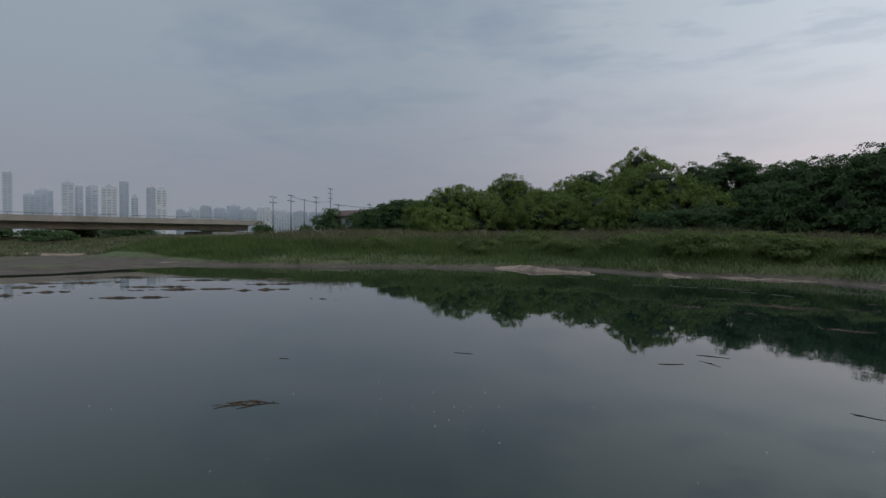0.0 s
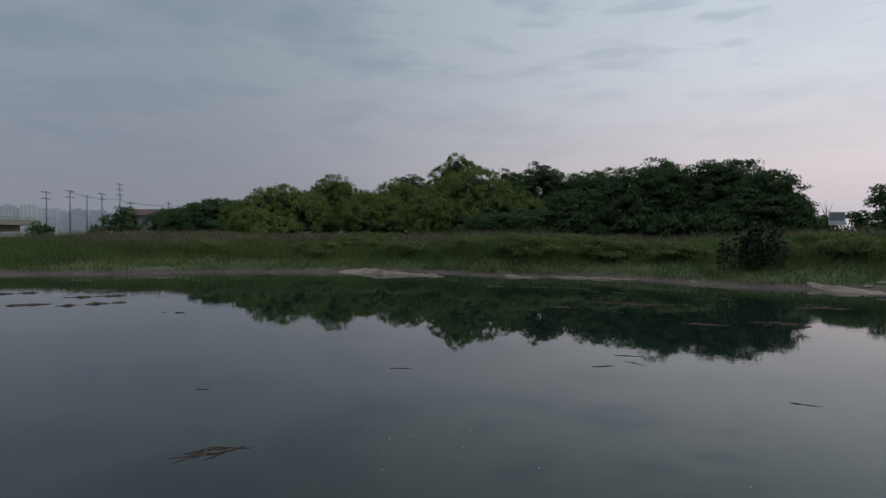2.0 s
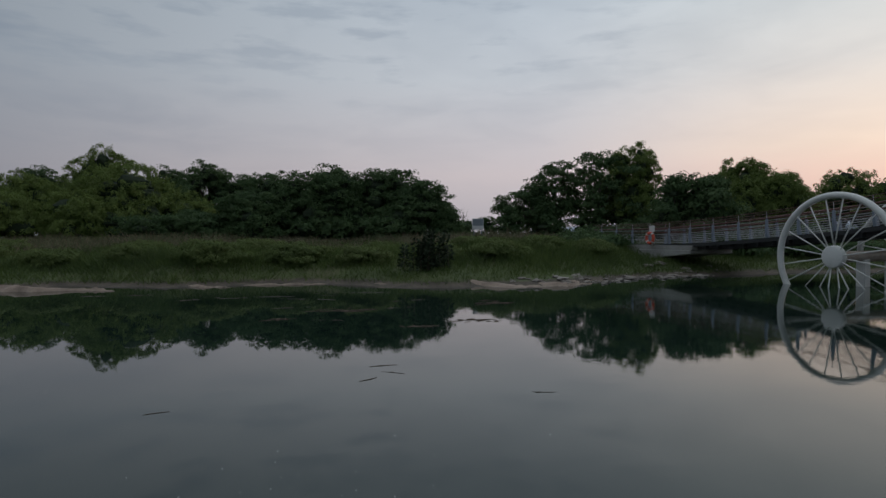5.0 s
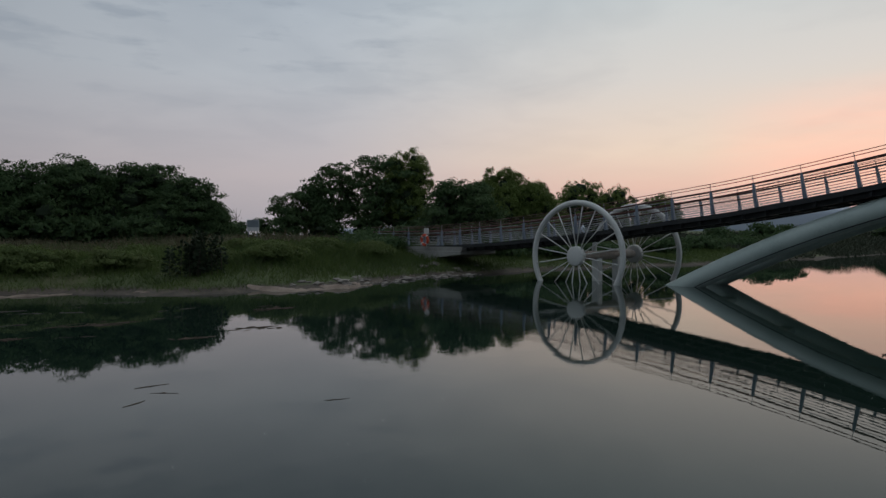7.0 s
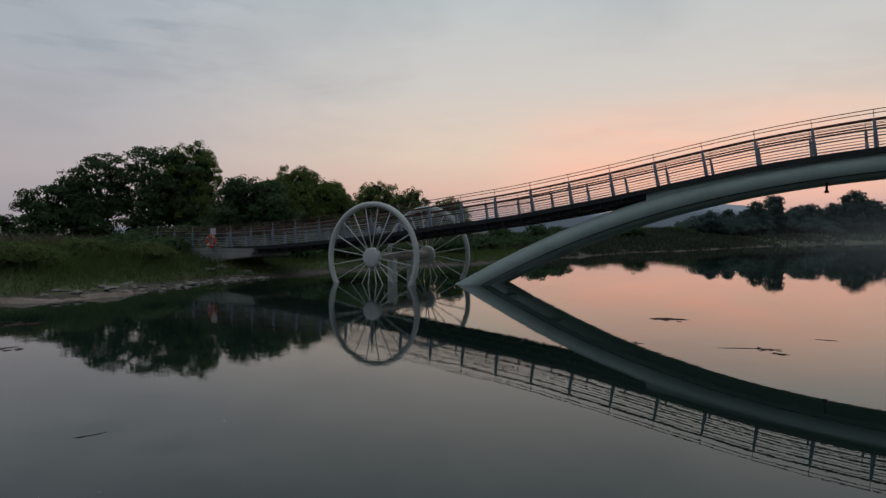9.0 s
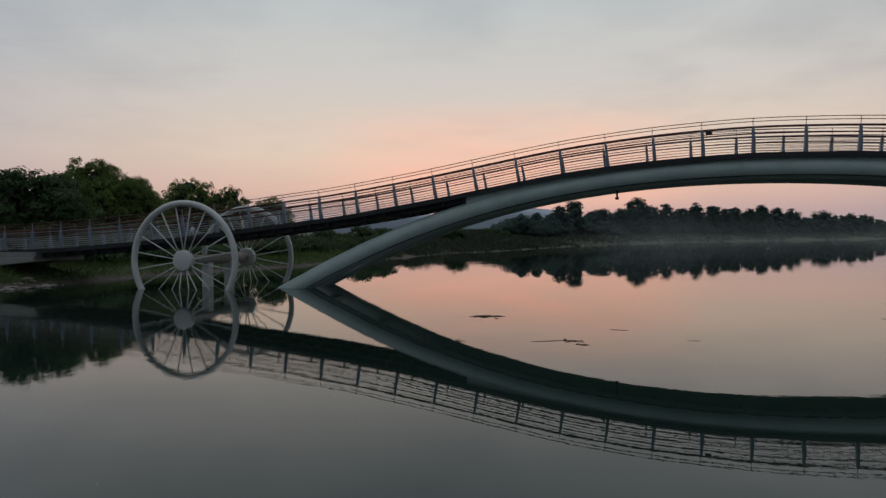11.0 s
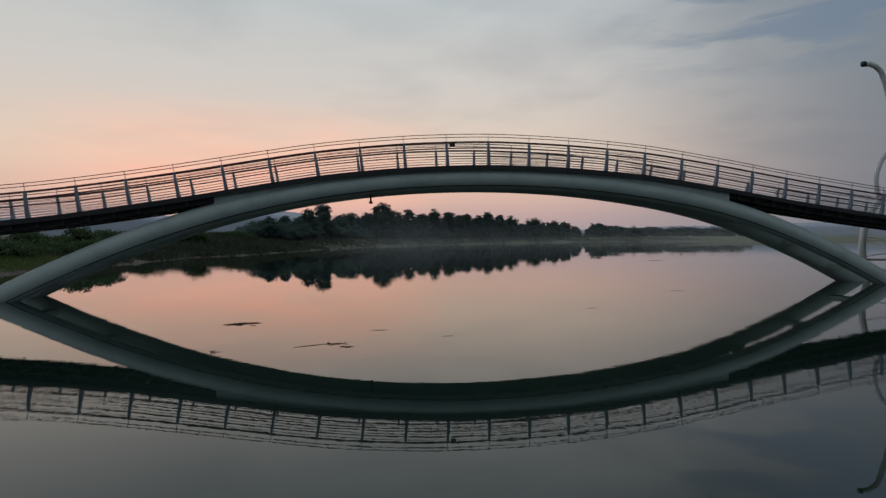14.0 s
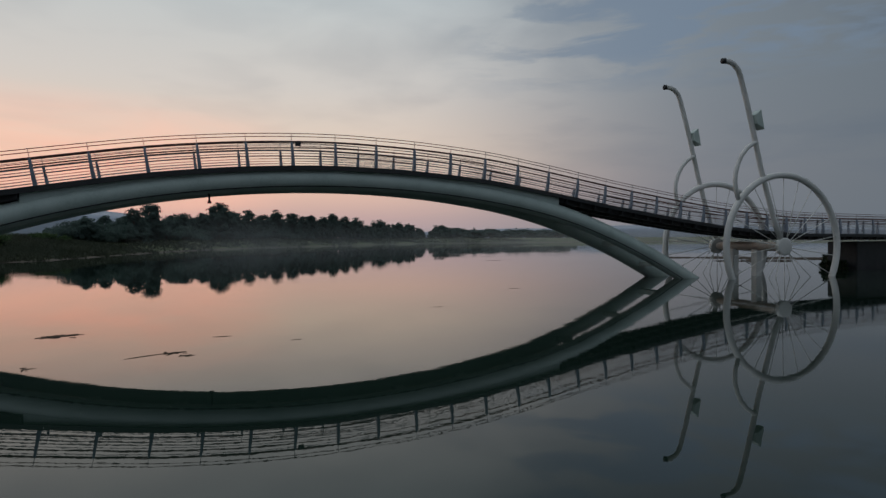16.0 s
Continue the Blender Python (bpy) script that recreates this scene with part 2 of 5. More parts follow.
def water_material():
    m = bpy.data.materials.new("still_river_water")
    m.use_nodes = True
    t = m.node_tree
    p = t.nodes["Principled BSDF"]
    where = t.nodes.new("ShaderNodeNewGeometry").outputs["Position"]
    murk = nd(t, "ShaderNodeTexNoise", Scale=0.12, Detail=3.0)
    t.links.new(where, murk.inputs["Vector"])
    t.links.new(ramp(t, murk.outputs[0], [(0.35, (0.009, 0.020, 0.015)), (0.65, (0.014, 0.027, 0.020))]), p.inputs["Base Color"])
    p.inputs["IOR"].default_value = 1.38
    p.inputs["Roughness"].default_value = 0.004
    ripple = nd(t, "ShaderNodeTexNoise", Scale=0.8, Detail=2.0, Roughness=0.5)
    swell = nd(t, "ShaderNodeTexNoise", Scale=0.25, Detail=1.0)
    fine = nd(t, "ShaderNodeTexNoise", Scale=6.5, Detail=3.0)
    calm = nd(t, "ShaderNodeTexNoise", Scale=0.05, Detail=2.0)
    for n in (ripple, swell, fine, calm):
        t.links.new(where, n.inputs["Vector"])
    stir = ramp(t, calm.outputs[0], [(0.42, 0.15), (0.62, 1.0)])
    h = arith(t, "ADD", arith(t, "MULTIPLY", ripple.outputs[0], 0.62), arith(t, "ADD", swell.outputs[0], arith(t, "MULTIPLY", fine.outputs[0], 0.17)))
    h = arith(t, "MULTIPLY", h, stir)
    b = nd(t, "ShaderNodeBump", Strength=0.17, Distance=0.03)
    t.links.new(h, b.inputs["Height"])
    t.links.new(b.outputs[0], p.inputs["Normal"])
    return m


WATER = water_material()


def ground_material():
    """Mud and sand by the water's edge, turf and soil above."""
    m = bpy.data.materials.new("river_bank_soil")
    m.use_nodes = True
    t = m.node_tree
    p = t.nodes["Principled BSDF"]
    where = t.nodes.new("ShaderNodeNewGeometry").outputs["Position"]
    s = t.nodes.new("ShaderNodeSeparateXYZ")
    t.links.new(where, s.inputs[0])
    big = nd(t, "ShaderNodeTexNoise", Scale=0.10, Detail=5.0, Roughness=0.6)
    mid = nd(t, "ShaderNodeTexNoise", Scale=0.9, Detail=4.0, Roughness=0.6)
    fine = nd(t, "ShaderNodeTexNoise", Scale=7.0, Detail=4.0, Roughness=0.65)
    for n in (big, mid, fine):
        t.links.new(where, n.inputs["Vector"])
    turf = ramp(t, arith(t, "ADD", arith(t, "MULTIPLY", big.outputs[0], 0.6), arith(t, "MULTIPLY", mid.outputs[0], 0.4)), [(0.35, (0.06, 0.078, 0.03)), (0.5, (0.085, 0.11, 0.036)), (0.66, (0.13, 0.118, 0.06))])
    shore = ramp(t, arith(t, "ADD", arith(t, "MULTIPLY", mid.outputs[0], 0.6), arith(t, "MULTIPLY", fine.outputs[0], 0.4)), [(0.34, (0.04, 0.032, 0.024)), (0.5, (0.085, 0.066, 0.048)), (0.68, (0.16, 0.122, 0.095))])
    edge = arith(t, "ADD", s.outputs[2], arith(t, "MULTIPLY", arith(t, "SUBTRACT", mid.outputs[0], 0.5), 0.35))
    f = ramp(t, edge, [(0.16, 0.0), (0.28, 1.0)])
    t.links.new(blend(t, f, shore, turf), p.inputs["Base Color"])
    p.inputs["Roughness"].default_value = 0.9
    b = nd(t, "ShaderNodeBump", Strength=0.5, Distance=0.08)
    t.links.new(fine.outputs[0], b.inputs["Height"])
    t.links.new(b.outputs[0], p.inputs["Normal"])
    return m


GROUND = ground_material()


# ---- mesh helpers ----
rng = np.random.default_rng(7)


def mesh_of(name, verts, faces, mat, smooth=False):
    me = bpy.data.meshes.new(name)
    me.from_pydata([tuple(v) for v in verts], [], [tuple(f) for f in faces])
    me.materials.append(mat)
    if smooth:
        me.polygons.foreach_set("use_smooth", [True] * len(me.polygons))
    me.update()
    return me


def cards(name, quads, mat):
    """One mesh from an array of quads (n, 4, 3)."""
    n = len(quads)
    me = bpy.data.meshes.new(name)
    me.vertices.add(4 * n)
    me.vertices.foreach_set("co", np.ascontiguousarray(quads, dtype=np.float32).ravel())
    me.loops.add(4 * n)
    me.loops.foreach_set("vertex_index", np.arange(4 * n, dtype=np.int32))
    me.polygons.add(n)
    me.polygons.foreach_set("loop_start", np.arange(0, 4 * n, 4, dtype=np.int32))
    me.materials.append(mat)
    me.update(calc_edges=True)
    return me


def part(name, me, parent, label="", at=None):
    ob = new(name, me)
    ob.parent = parent
    if at is not None:
        ob.matrix_basis = at
    return tagged(ob, label)


def box(x0, x1, y0, y1, z0, z1, bevel=0.0):
    bm = bmesh.new()
    bmesh.ops.create_cube(bm, size=1.0)
    bmesh.ops.scale(bm, vec=(x1 - x0, y1 - y0, z1 - z0), verts=bm.verts)
    bmesh.ops.translate(bm, vec=((x0 + x1) / 2, (y0 + y1) / 2, (z0 + z1) / 2), verts=bm.verts)
    if bevel:
        bmesh.ops.bevel(bm, geom=bm.edges[:], offset=bevel, segments=2, affect="EDGES")
    return bm


def done(name, bm, mat, smooth=False):
    me = bpy.data.meshes.new(name)
    bm.to_mesh(me)
    bm.free()
    me.materials.append(mat)
    if smooth:
        me.polygons.foreach_set("use_smooth", [True] * len(me.polygons))
    return me


def pipe(name, path, radius, mat, sides=12, closed=False):
    """A round tube along a path; radius may vary along it."""
    pts = [Vector(p) for p in path]
    n = len(pts)
    rad = radius if isinstance(radius, (list, tuple)) else [radius] * n
    verts, faces = [], []
    side = None
    for i, p in enumerate(pts):
        a, b = (pts[(i - 1) % n], pts[(i + 1) % n]) if closed else (pts[max(i - 1, 0)], pts[min(i + 1, n - 1)])
        d = (b - a).normalized()
        if side is None:
            side = d.cross(Vector((0.21, 0.97, 0.1))).normalized()
        side = (side - d * side.dot(d)).normalized()
        up = d.cross(side)
        for k in range(sides):
            w = 2 * math.pi * k / sides
            verts.append(p + rad[i] * (math.cos(w) * side + math.sin(w) * up))
    for i in range(n if closed else n - 1):
        j = (i + 1) % n
        for k in range(sides):
            l = (k + 1) % sides
            faces.append((i * sides + k, i * sides + l, j * sides + l, j * sides + k))
    if not closed:
        faces.append(tuple(range(sides))[::-1])
        faces.append(tuple((n - 1) * sides + k for k in range(sides)))
    return mesh_of(name, verts, faces, mat, True)


def sweep(name, path, section, mat):
    """A section of (v, z) points drawn along (s, z) points of the bridge."""
    k = len(section)
    verts = [(s, v, z + dz) for s, z in path for v, dz in section]
    faces = []
    for i in range(len(path) - 1):
        for a in range(k):
            b = (a + 1) % k
            faces.append((i * k + a, i * k + b, (i + 1) * k + b, (i + 1) * k + a))
    faces.append(tuple(range(k))[::-1])
    faces.append(tuple((len(path) - 1) * k + a for a in range(k)))
    return mesh_of(name, verts, faces, mat)


def smooth_table(table, spread=1.2):
    """A smooth height along s from a few (s, z) pairs."""
    s = np.arange(table[0][0], table[-1][0] + 0.01, 0.25)
    z = np.interp(s, [a for a, _ in table], [b for _, b in table])
    w = np.exp(-0.5 * (np.arange(-16, 17) * 0.25 / spread) ** 2)
    w /= w.sum()
    padded = np.concatenate([z[0] + (z[1] - z[0]) * np.arange(-16, 0), z, z[-1] + (z[-1] - z[-2]) * np.arange(1, 17)])
    z = np.convolve(padded, w, "valid")
    return lambda q: float(np.interp(q, s, z))


# ---- ground and water ----
POOL = [(400, -60), (70, -45), (30, -36), (-6, -33.5), (-14, -36), (-19.5, -34), (-24, -30), (-28.4, -24), (-32.5, -18), (-31, -11.5), (-33, -6),
        (-30.5, -1), (-28.6, 2.5), (-29, 8), (-31.5, 12.5), (-35, 18.5), (-35.5, 24), (-36, 41), (-37, 60), (-42, 85), (-38.3, 91.9), (-38.6, 109.6), (-38.6, 142.9), (-37.0, 168.0), (-31.1, 203.8), (-14.8, 246.7), (8.3, 292.4), (63.7, 394.7),
        (190, 440), (420, 460), (700, 300), (600, 120), (150, 60), (62, 50), (47, 46), (42.5, 38.5), (48, 30), (90, 24), (400, 10)]
PA = np.array(POOL, float)
PB = np.roll(PA, -1, axis=0)


def inland(x, y):
    """Distance from the water's edge, in metres; negative over water."""
    x, y = np.asarray(x, float), np.asarray(y, float)
    best = np.full(x.shape, 1e9)
    inside = np.zeros(x.shape, bool)
    for (ax, ay), (bx, by) in zip(PA, PB):
        dx, dy = bx - ax, by - ay
        t = np.clip(((x - ax) * dx + (y - ay) * dy) / (dx * dx + dy * dy), 0, 1)
        best = np.minimum(best, np.hypot(x - ax - t * dx, y - ay - t * dy))
        if dy != 0:
            cross = ((ay > y) != (by > y)) & (x < dx * (y - ay) / dy + ax)
            inside ^= cross
    return np.where(inside, -best, best)


def wobble(x, y):
    return (np.sin(x * 0.31 + 1.3 * np.sin(y * 0.17)) + np.sin(y * 0.43 + 1.7 * np.sin(x * 0.11)) + 0.6 * np.sin(x * 0.9 + y * 0.7) + 0.5 * np.sin(y * 1.3 - x * 0.5)) / 3.1


def height(x, y):
    x, y = np.asarray(x, float), np.asarray(y, float)
    d = inland(x, y) + 1.3 * wobble(x * 1.4, y * 1.4)
    z = np.interp(d, [-30, -4, 0, 1.2, 3.0, 7, 15, 30, 60, 400, 4000], [-1.6, -0.7, 0.0, 0.22, 0.55, 0.98, 1.5, 2.1, 2.3, 2.6, 4.0])
    mud = np.clip((x + 24) / 6, 0, 1) * np.clip((-y - 30) / 4, 0, 1)
    flats = np.interp(d, [-30, -4, 0, 8, 30, 45], [-1.0, -0.3, 0.0, 0.10, 0.30, 1.6])
    z = z * (1 - mud) + flats * mud
    low = np.clip((-y - 45) / 25, 0, 1) * np.clip((x + 80) / 15, 0, 1)
    z = np.where(z > 0, z * (1 - 0.45 * low), z)
    z = z + 1.4 * np.clip((d - 4) / 18, 0, 1) * np.clip((y - 100) / 30, 0, 1) * np.clip((900 - y) / 300, 0, 1)
    for mx, my, r, up in ((-38.5, 7, 4.0, 0.45), (-41, 12, 4, 0.4), (-52, 9, 6, 0.5), (-46, 18, 5, 0.6), (-37, -2, 4, 0.35), (-38, -12, 5, 0.35)):
        z = z + np.where(d > 2, up * np.exp(-((x - mx) ** 2 + (y - my) ** 2) / (r * r)), 0)
    return z + np.where(d > 3, 0.2 * wobble(x * 0.7 + 9, y * 0.7), 0)


def ground_z(x, y):
    return float(height(np.array([x]), np.array([y]))[0])


def axis_steps(lo, hi, step, far):
    near = np.arange(lo, hi + 0.01, step)
    grow = step * 1.22 ** np.arange(1, 40)
    out = np.cumsum(grow)
    out = out[out < far]
    return np.concatenate([lo - out[::-1], near, hi + out])


gx, gy = axis_steps(-80, 60, 0.9, 4200), axis_steps(-80, 75, 0.9, 4200)
GX, GY = np.meshgrid(gx, gy)
GZ = height(GX, GY)
nx, ny = len(gx), len(gy)
idx = np.arange(nx * ny).reshape(ny, nx)
verts = np.stack([GX, GY, GZ], -1).reshape(-1, 3)
quads = np.stack([idx[:-1, :-1], idx[:-1, 1:], idx[1:, 1:], idx[1:, :-1]], -1).reshape(-1, 4)
ground = new("ground", mesh_of("ground", verts.tolist(), quads.tolist(), GROUND, True))
tagged(ground, "green and brown river bank with a muddy edge", "ground", kind="structure")
water = new("water", mesh_of("water", [(-4500, -4500, 0), (4500, -4500, 0), (4500, 4500, 0), (-4500, 4500, 0)], [(0, 1, 2, 3)], WATER))
tagged(water, "still dark river water mirroring the dawn sky", "water", kind="structure")

# ---- footbridge ----
BRIDGE = pose(0.65, 29.0, 0, 0, 0, 13.6)
deck_z = smooth_table([(-50.8, 1.89), (-42.3, 1.86), (-38.4, 1.96), (-34.1, 2.19), (-27.8, 2.69), (-22.0, 3.35), (-19.9, 3.55), (-16.0, 4.14), (-13.9, 4.49), (-12.1, 4.83), (-8.2, 5.50), (-4.3, 5.92),
                       (-0.4, 6.12), (3.8, 6.02), (7.9, 5.74), (12.0, 5.16), (16.4, 4.47), (20.8, 3.88), (25.8, 3.29), (32.3, 2.83), (43.0, 2.74), (63.8, 2.74)], 1.1)
arch_z = smooth_table([(-26, -2.05), (-24, -1.02), (-22, 0.0), (-20, 1.01), (-18, 1.93), (-16, 2.75), (-14, 3.45), (-12, 4.04), (-10, 4.52), (-8, 4.89), (-6, 5.17), (-4, 5.36), (-2, 5.47), (0, 5.51), (2, 5.48),
                       (4, 5.38), (6, 5.21), (8, 4.96), (10, 4.65), (12, 4.24), (14, 3.70), (16, 3.01), (18, 2.22), (20, 1.34), (22, 0.35), (24, -0.68), (25.5, -1.44)], 0.6)
FRONT, REAR = 0.0, 3.0
TUBE = 0.47


def steps(a, b, d):
    n = max(1, round((b - a) / d))
    return [a + (b - a) * i / n for i in range(n + 1)]


def footbridge():
    top = tagged(new("footbridge"), "arched pale steel footbridge with dark deck and railings", "footbridge")
    top.matrix_basis = BRIDGE
    for v, word in ((0.36, "pale grey steel arch tube facing the open river"), (2.9, "pale grey steel arch tube on the far side")):
        part("arch_tube", pipe("arch_tube", [(s, v, arch_z(s)) for s in steps(-25.5, 25.2, 0.5)], TUBE, STEEL, 28), top, word)
    # A thin dark pipe drawn low along the tube.
    part("dark_line", pipe("dark_line", [(s, 0.36 - 0.33, arch_z(s) - 0.34) for s in steps(-23.5, 23.5, 0.5)], 0.03, DARK, 6), top, "thin dark line along the tube's lower side")
    # plates that close the gap between tube and deck
    for v in (0.08, 2.98):
        path = steps(-12.9, 12.5, 0.45)
        vs, fs = [], []
        for s in path:
            lo, hi = arch_z(s) + 0.34, max(deck_z(s) - 0.12, arch_z(s) + 0.38)
            vs += [(s, v - 0.06, lo), (s, v - 0.06, hi), (s, v + 0.06, hi), (s, v + 0.06, lo)]
        for i in range(len(path) - 1):
            for a in range(4):
                b = (a + 1) % 4
                fs.append((4 * i + a, 4 * i + b, 4 * i + 4 + b, 4 * i + 4 + a))
        fs += [(3, 2, 1, 0), tuple(4 * (len(path) - 1) + a for a in range(4))]
        part("web_plate", mesh_of("web_plate", vs, fs, STEEL), top, "pale steel plate under the deck edge")
    for s in [3.58 * k for k in range(-5, 6)] + [-20.6, 20.9]:
        bm = box(-0.32, 0.32, 0.7, 2.56, -0.14, 0.14, 0.03)
        part("cross_beam", done("cross_beam", bm, STEEL), top, "", pose(s, 0, arch_z(s) + 0.02))
    path = [(s, deck_z(s)) for s in steps(-46, 56, 0.5)]
    part("deck", sweep("deck", path, [(-0.12, -0.09), (3.12, -0.09), (3.12, -0.015), (-0.12, -0.015)], DECKING), top, "grey-brown deck boards")
    for v0, v1 in ((-0.2, -0.12), (3.12, 3.2)):
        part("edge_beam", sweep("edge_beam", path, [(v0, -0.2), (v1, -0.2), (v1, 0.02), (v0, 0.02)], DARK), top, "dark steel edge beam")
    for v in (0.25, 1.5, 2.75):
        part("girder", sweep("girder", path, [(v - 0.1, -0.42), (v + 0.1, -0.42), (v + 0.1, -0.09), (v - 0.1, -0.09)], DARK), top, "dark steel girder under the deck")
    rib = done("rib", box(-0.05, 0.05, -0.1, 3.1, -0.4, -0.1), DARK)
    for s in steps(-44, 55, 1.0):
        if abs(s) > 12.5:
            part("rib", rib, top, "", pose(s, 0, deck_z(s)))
    post = tall_post()
    short = done("stanchion", box(-0.012, 0.012, -0.012, 0.012, 1.1, 1.52), CABLE)
    for v, flip in ((FRONT, 0), (REAR, 180)):
        for s in steps(-48, 56, 2.0):
            s = s - 0.35
            lean = math.degrees(math.atan((deck_z(s + 0.5) - deck_z(s - 0.5))))
            part("railing_post", post, top, "", pose(s, v, deck_z(s) - 0.02, 0, lean if flip else -lean, flip))
            part("wire_stanchion", short, top, "", pose(s, v, deck_z(s), 0, -lean, 0))
        path = steps(-49.5, 56, 0.6)
        inward = 0.05 if v == FRONT else -0.05
        part("handrail", pipe("handrail", [(s, v + inward, deck_z(s) + 1.14) for s in path], 0.048, RAILWOOD, 10), top, "dark red-brown round handrail")
        part("mid_rail", pipe("mid_rail", [(s, v + inward, deck_z(s) + 0.86) for s in path], 0.032, RAILWOOD, 8), top, "dark red-brown lower rail")
        for h in (0.12, 0.24, 0.36, 0.48, 0.60, 0.72, 1.0):
            part("rail_bar", pipe("rail_bar", [(s, v, deck_z(s) + h) for s in path], 0.016, CABLE, 5), top)
        for h in (1.37, 1.51):
            part("top_wire", pipe("top_wire", [(s, v, deck_z(s) + h) for s in path], 0.019, RAILWOOD, 5), top, "thin steel wire above the handrail")
    pole = part("hanging_gauge", pipe("hanging_gauge", [(-5.9, 1.4, 5.6), (-5.9, 1.4, 4.35)], 0.045, DARK, 8), top, "short dark rod hanging under the arch")
    part("gauge_foot", pipe("gauge_foot", [(-5.9, 1.4, 4.42), (-5.9, 1.4, 4.32)], 0.09, DARK, 8), pole)
    part("junction_box", done("junction_box", box(-2.45, -2.2, -0.09, 0.03, 0, 0.2, 0.02), DARK), top, "small dark box on the railing", pose(0.2, 0, deck_z(-2.1) + 0.93))
    return top


def tall_post():
    """A flat steel post with a bowed outer edge, a cap and a base plate."""
    bm = bmesh.new()
    prof = [(0.0, 0.075, 0.10), (0.25, 0.07, 0.085), (0.6, 0.06, 0.07), (0.95, 0.052, 0.06), (1.13, 0.045, 0.055)]
    rings = []
    for z, w, d in prof:
        bow = -0.05 * math.sin(math.pi * z / 1.13)
        rings.append([bm.verts.new((x, y + bow, z)) for x, y in ((-w, -d), (w, -d), (w, d), (-w, d))])
    for a, b in zip(rings, rings[1:]):
        for k in range(4):
            bm.faces.new((a[k], a[(k + 1) % 4], b[(k + 1) % 4], b[k]))
    bm.faces.new(rings[0][::-1])
    bm.faces.new(rings[-1])
    plate = box(-0.09, 0.09, -0.12, 0.12, 0.0, 0.025)
    tmp = bpy.data.meshes.new("plate")
    plate.to_mesh(tmp)
    plate.free()
    bm.from_mesh(tmp)
    bpy.data.meshes.remove(tmp)
    return done("railing_post", bm, POST)


footbridge()


# ---- bicycle sculptures at both ends ----
def ring(name, radius, tube, mat, sides=14, count=72):
    return pipe(name, [(radius * math.cos(2 * math.pi * k / count), 0, radius * math.sin(2 * math.pi * k / count)) for k in range(count)], tube, mat, sides, True)


def wheel(parent, s, v, z, radius, tube, hub, spokes, spoke, mat):
    at = pose(s, v, z)
    w = part("rim", ring("rim", radius - tube, tube, mat), parent, "pale painted tubular rim", at)
    disc = [(0, -0.16, 0), (0, -0.13, 0), (0, 0.13, 0), (0, 0.16, 0)]
    part("hub", pipe("hub", disc, [hub * 0.86, hub, hub, hub * 0.86], mat, 32), parent, "round pale hub disc", at)
    for k in range(spokes):
        a = 2 * math.pi * (k + 0.5) / spokes
        y = 0.09 if k % 2 else -0.09
        part("spoke", pipe("spoke", [(hub * 0.8 * math.cos(a), y, hub * 0.8 * math.sin(a)), ((radius - tube) * math.cos(a), 0, (radius - tube) * math.sin(a))], spoke, mat, 6), parent, "", at)
    return w


def small_wheels():
    top = tagged(new("bicycle_wheel_sculpture"), "pair of white spoked wheels on an axle standing in the water", "sculpture")
    top.matrix_basis = BRIDGE
    s, z = -27.1, 1.46
    for v, o in ((-1.75, 0.0), (4.2, -0.1)):
        wheel(top, s + o, v, z, 3.07, 0.155, 0.54, 20, 0.032, WHEEL)
    part("axle", pipe("axle", [(s, -1.6, z), (s, -1.2, z), (s - 0.1, 3.7, z), (s - 0.1, 4.05, z)], [0.2, 0.27, 0.27, 0.2], RUSTY, 20), top, "thick rust-stained axle tube")
    for v in (0.2, 2.2):
        part("pillar", done("pillar", box(-0.22, 0.22, -0.22, 0.22, -1.6, 1.35, 0.04), WHEEL), top, "square white support pillar", pose(s, v, 0))
    return top


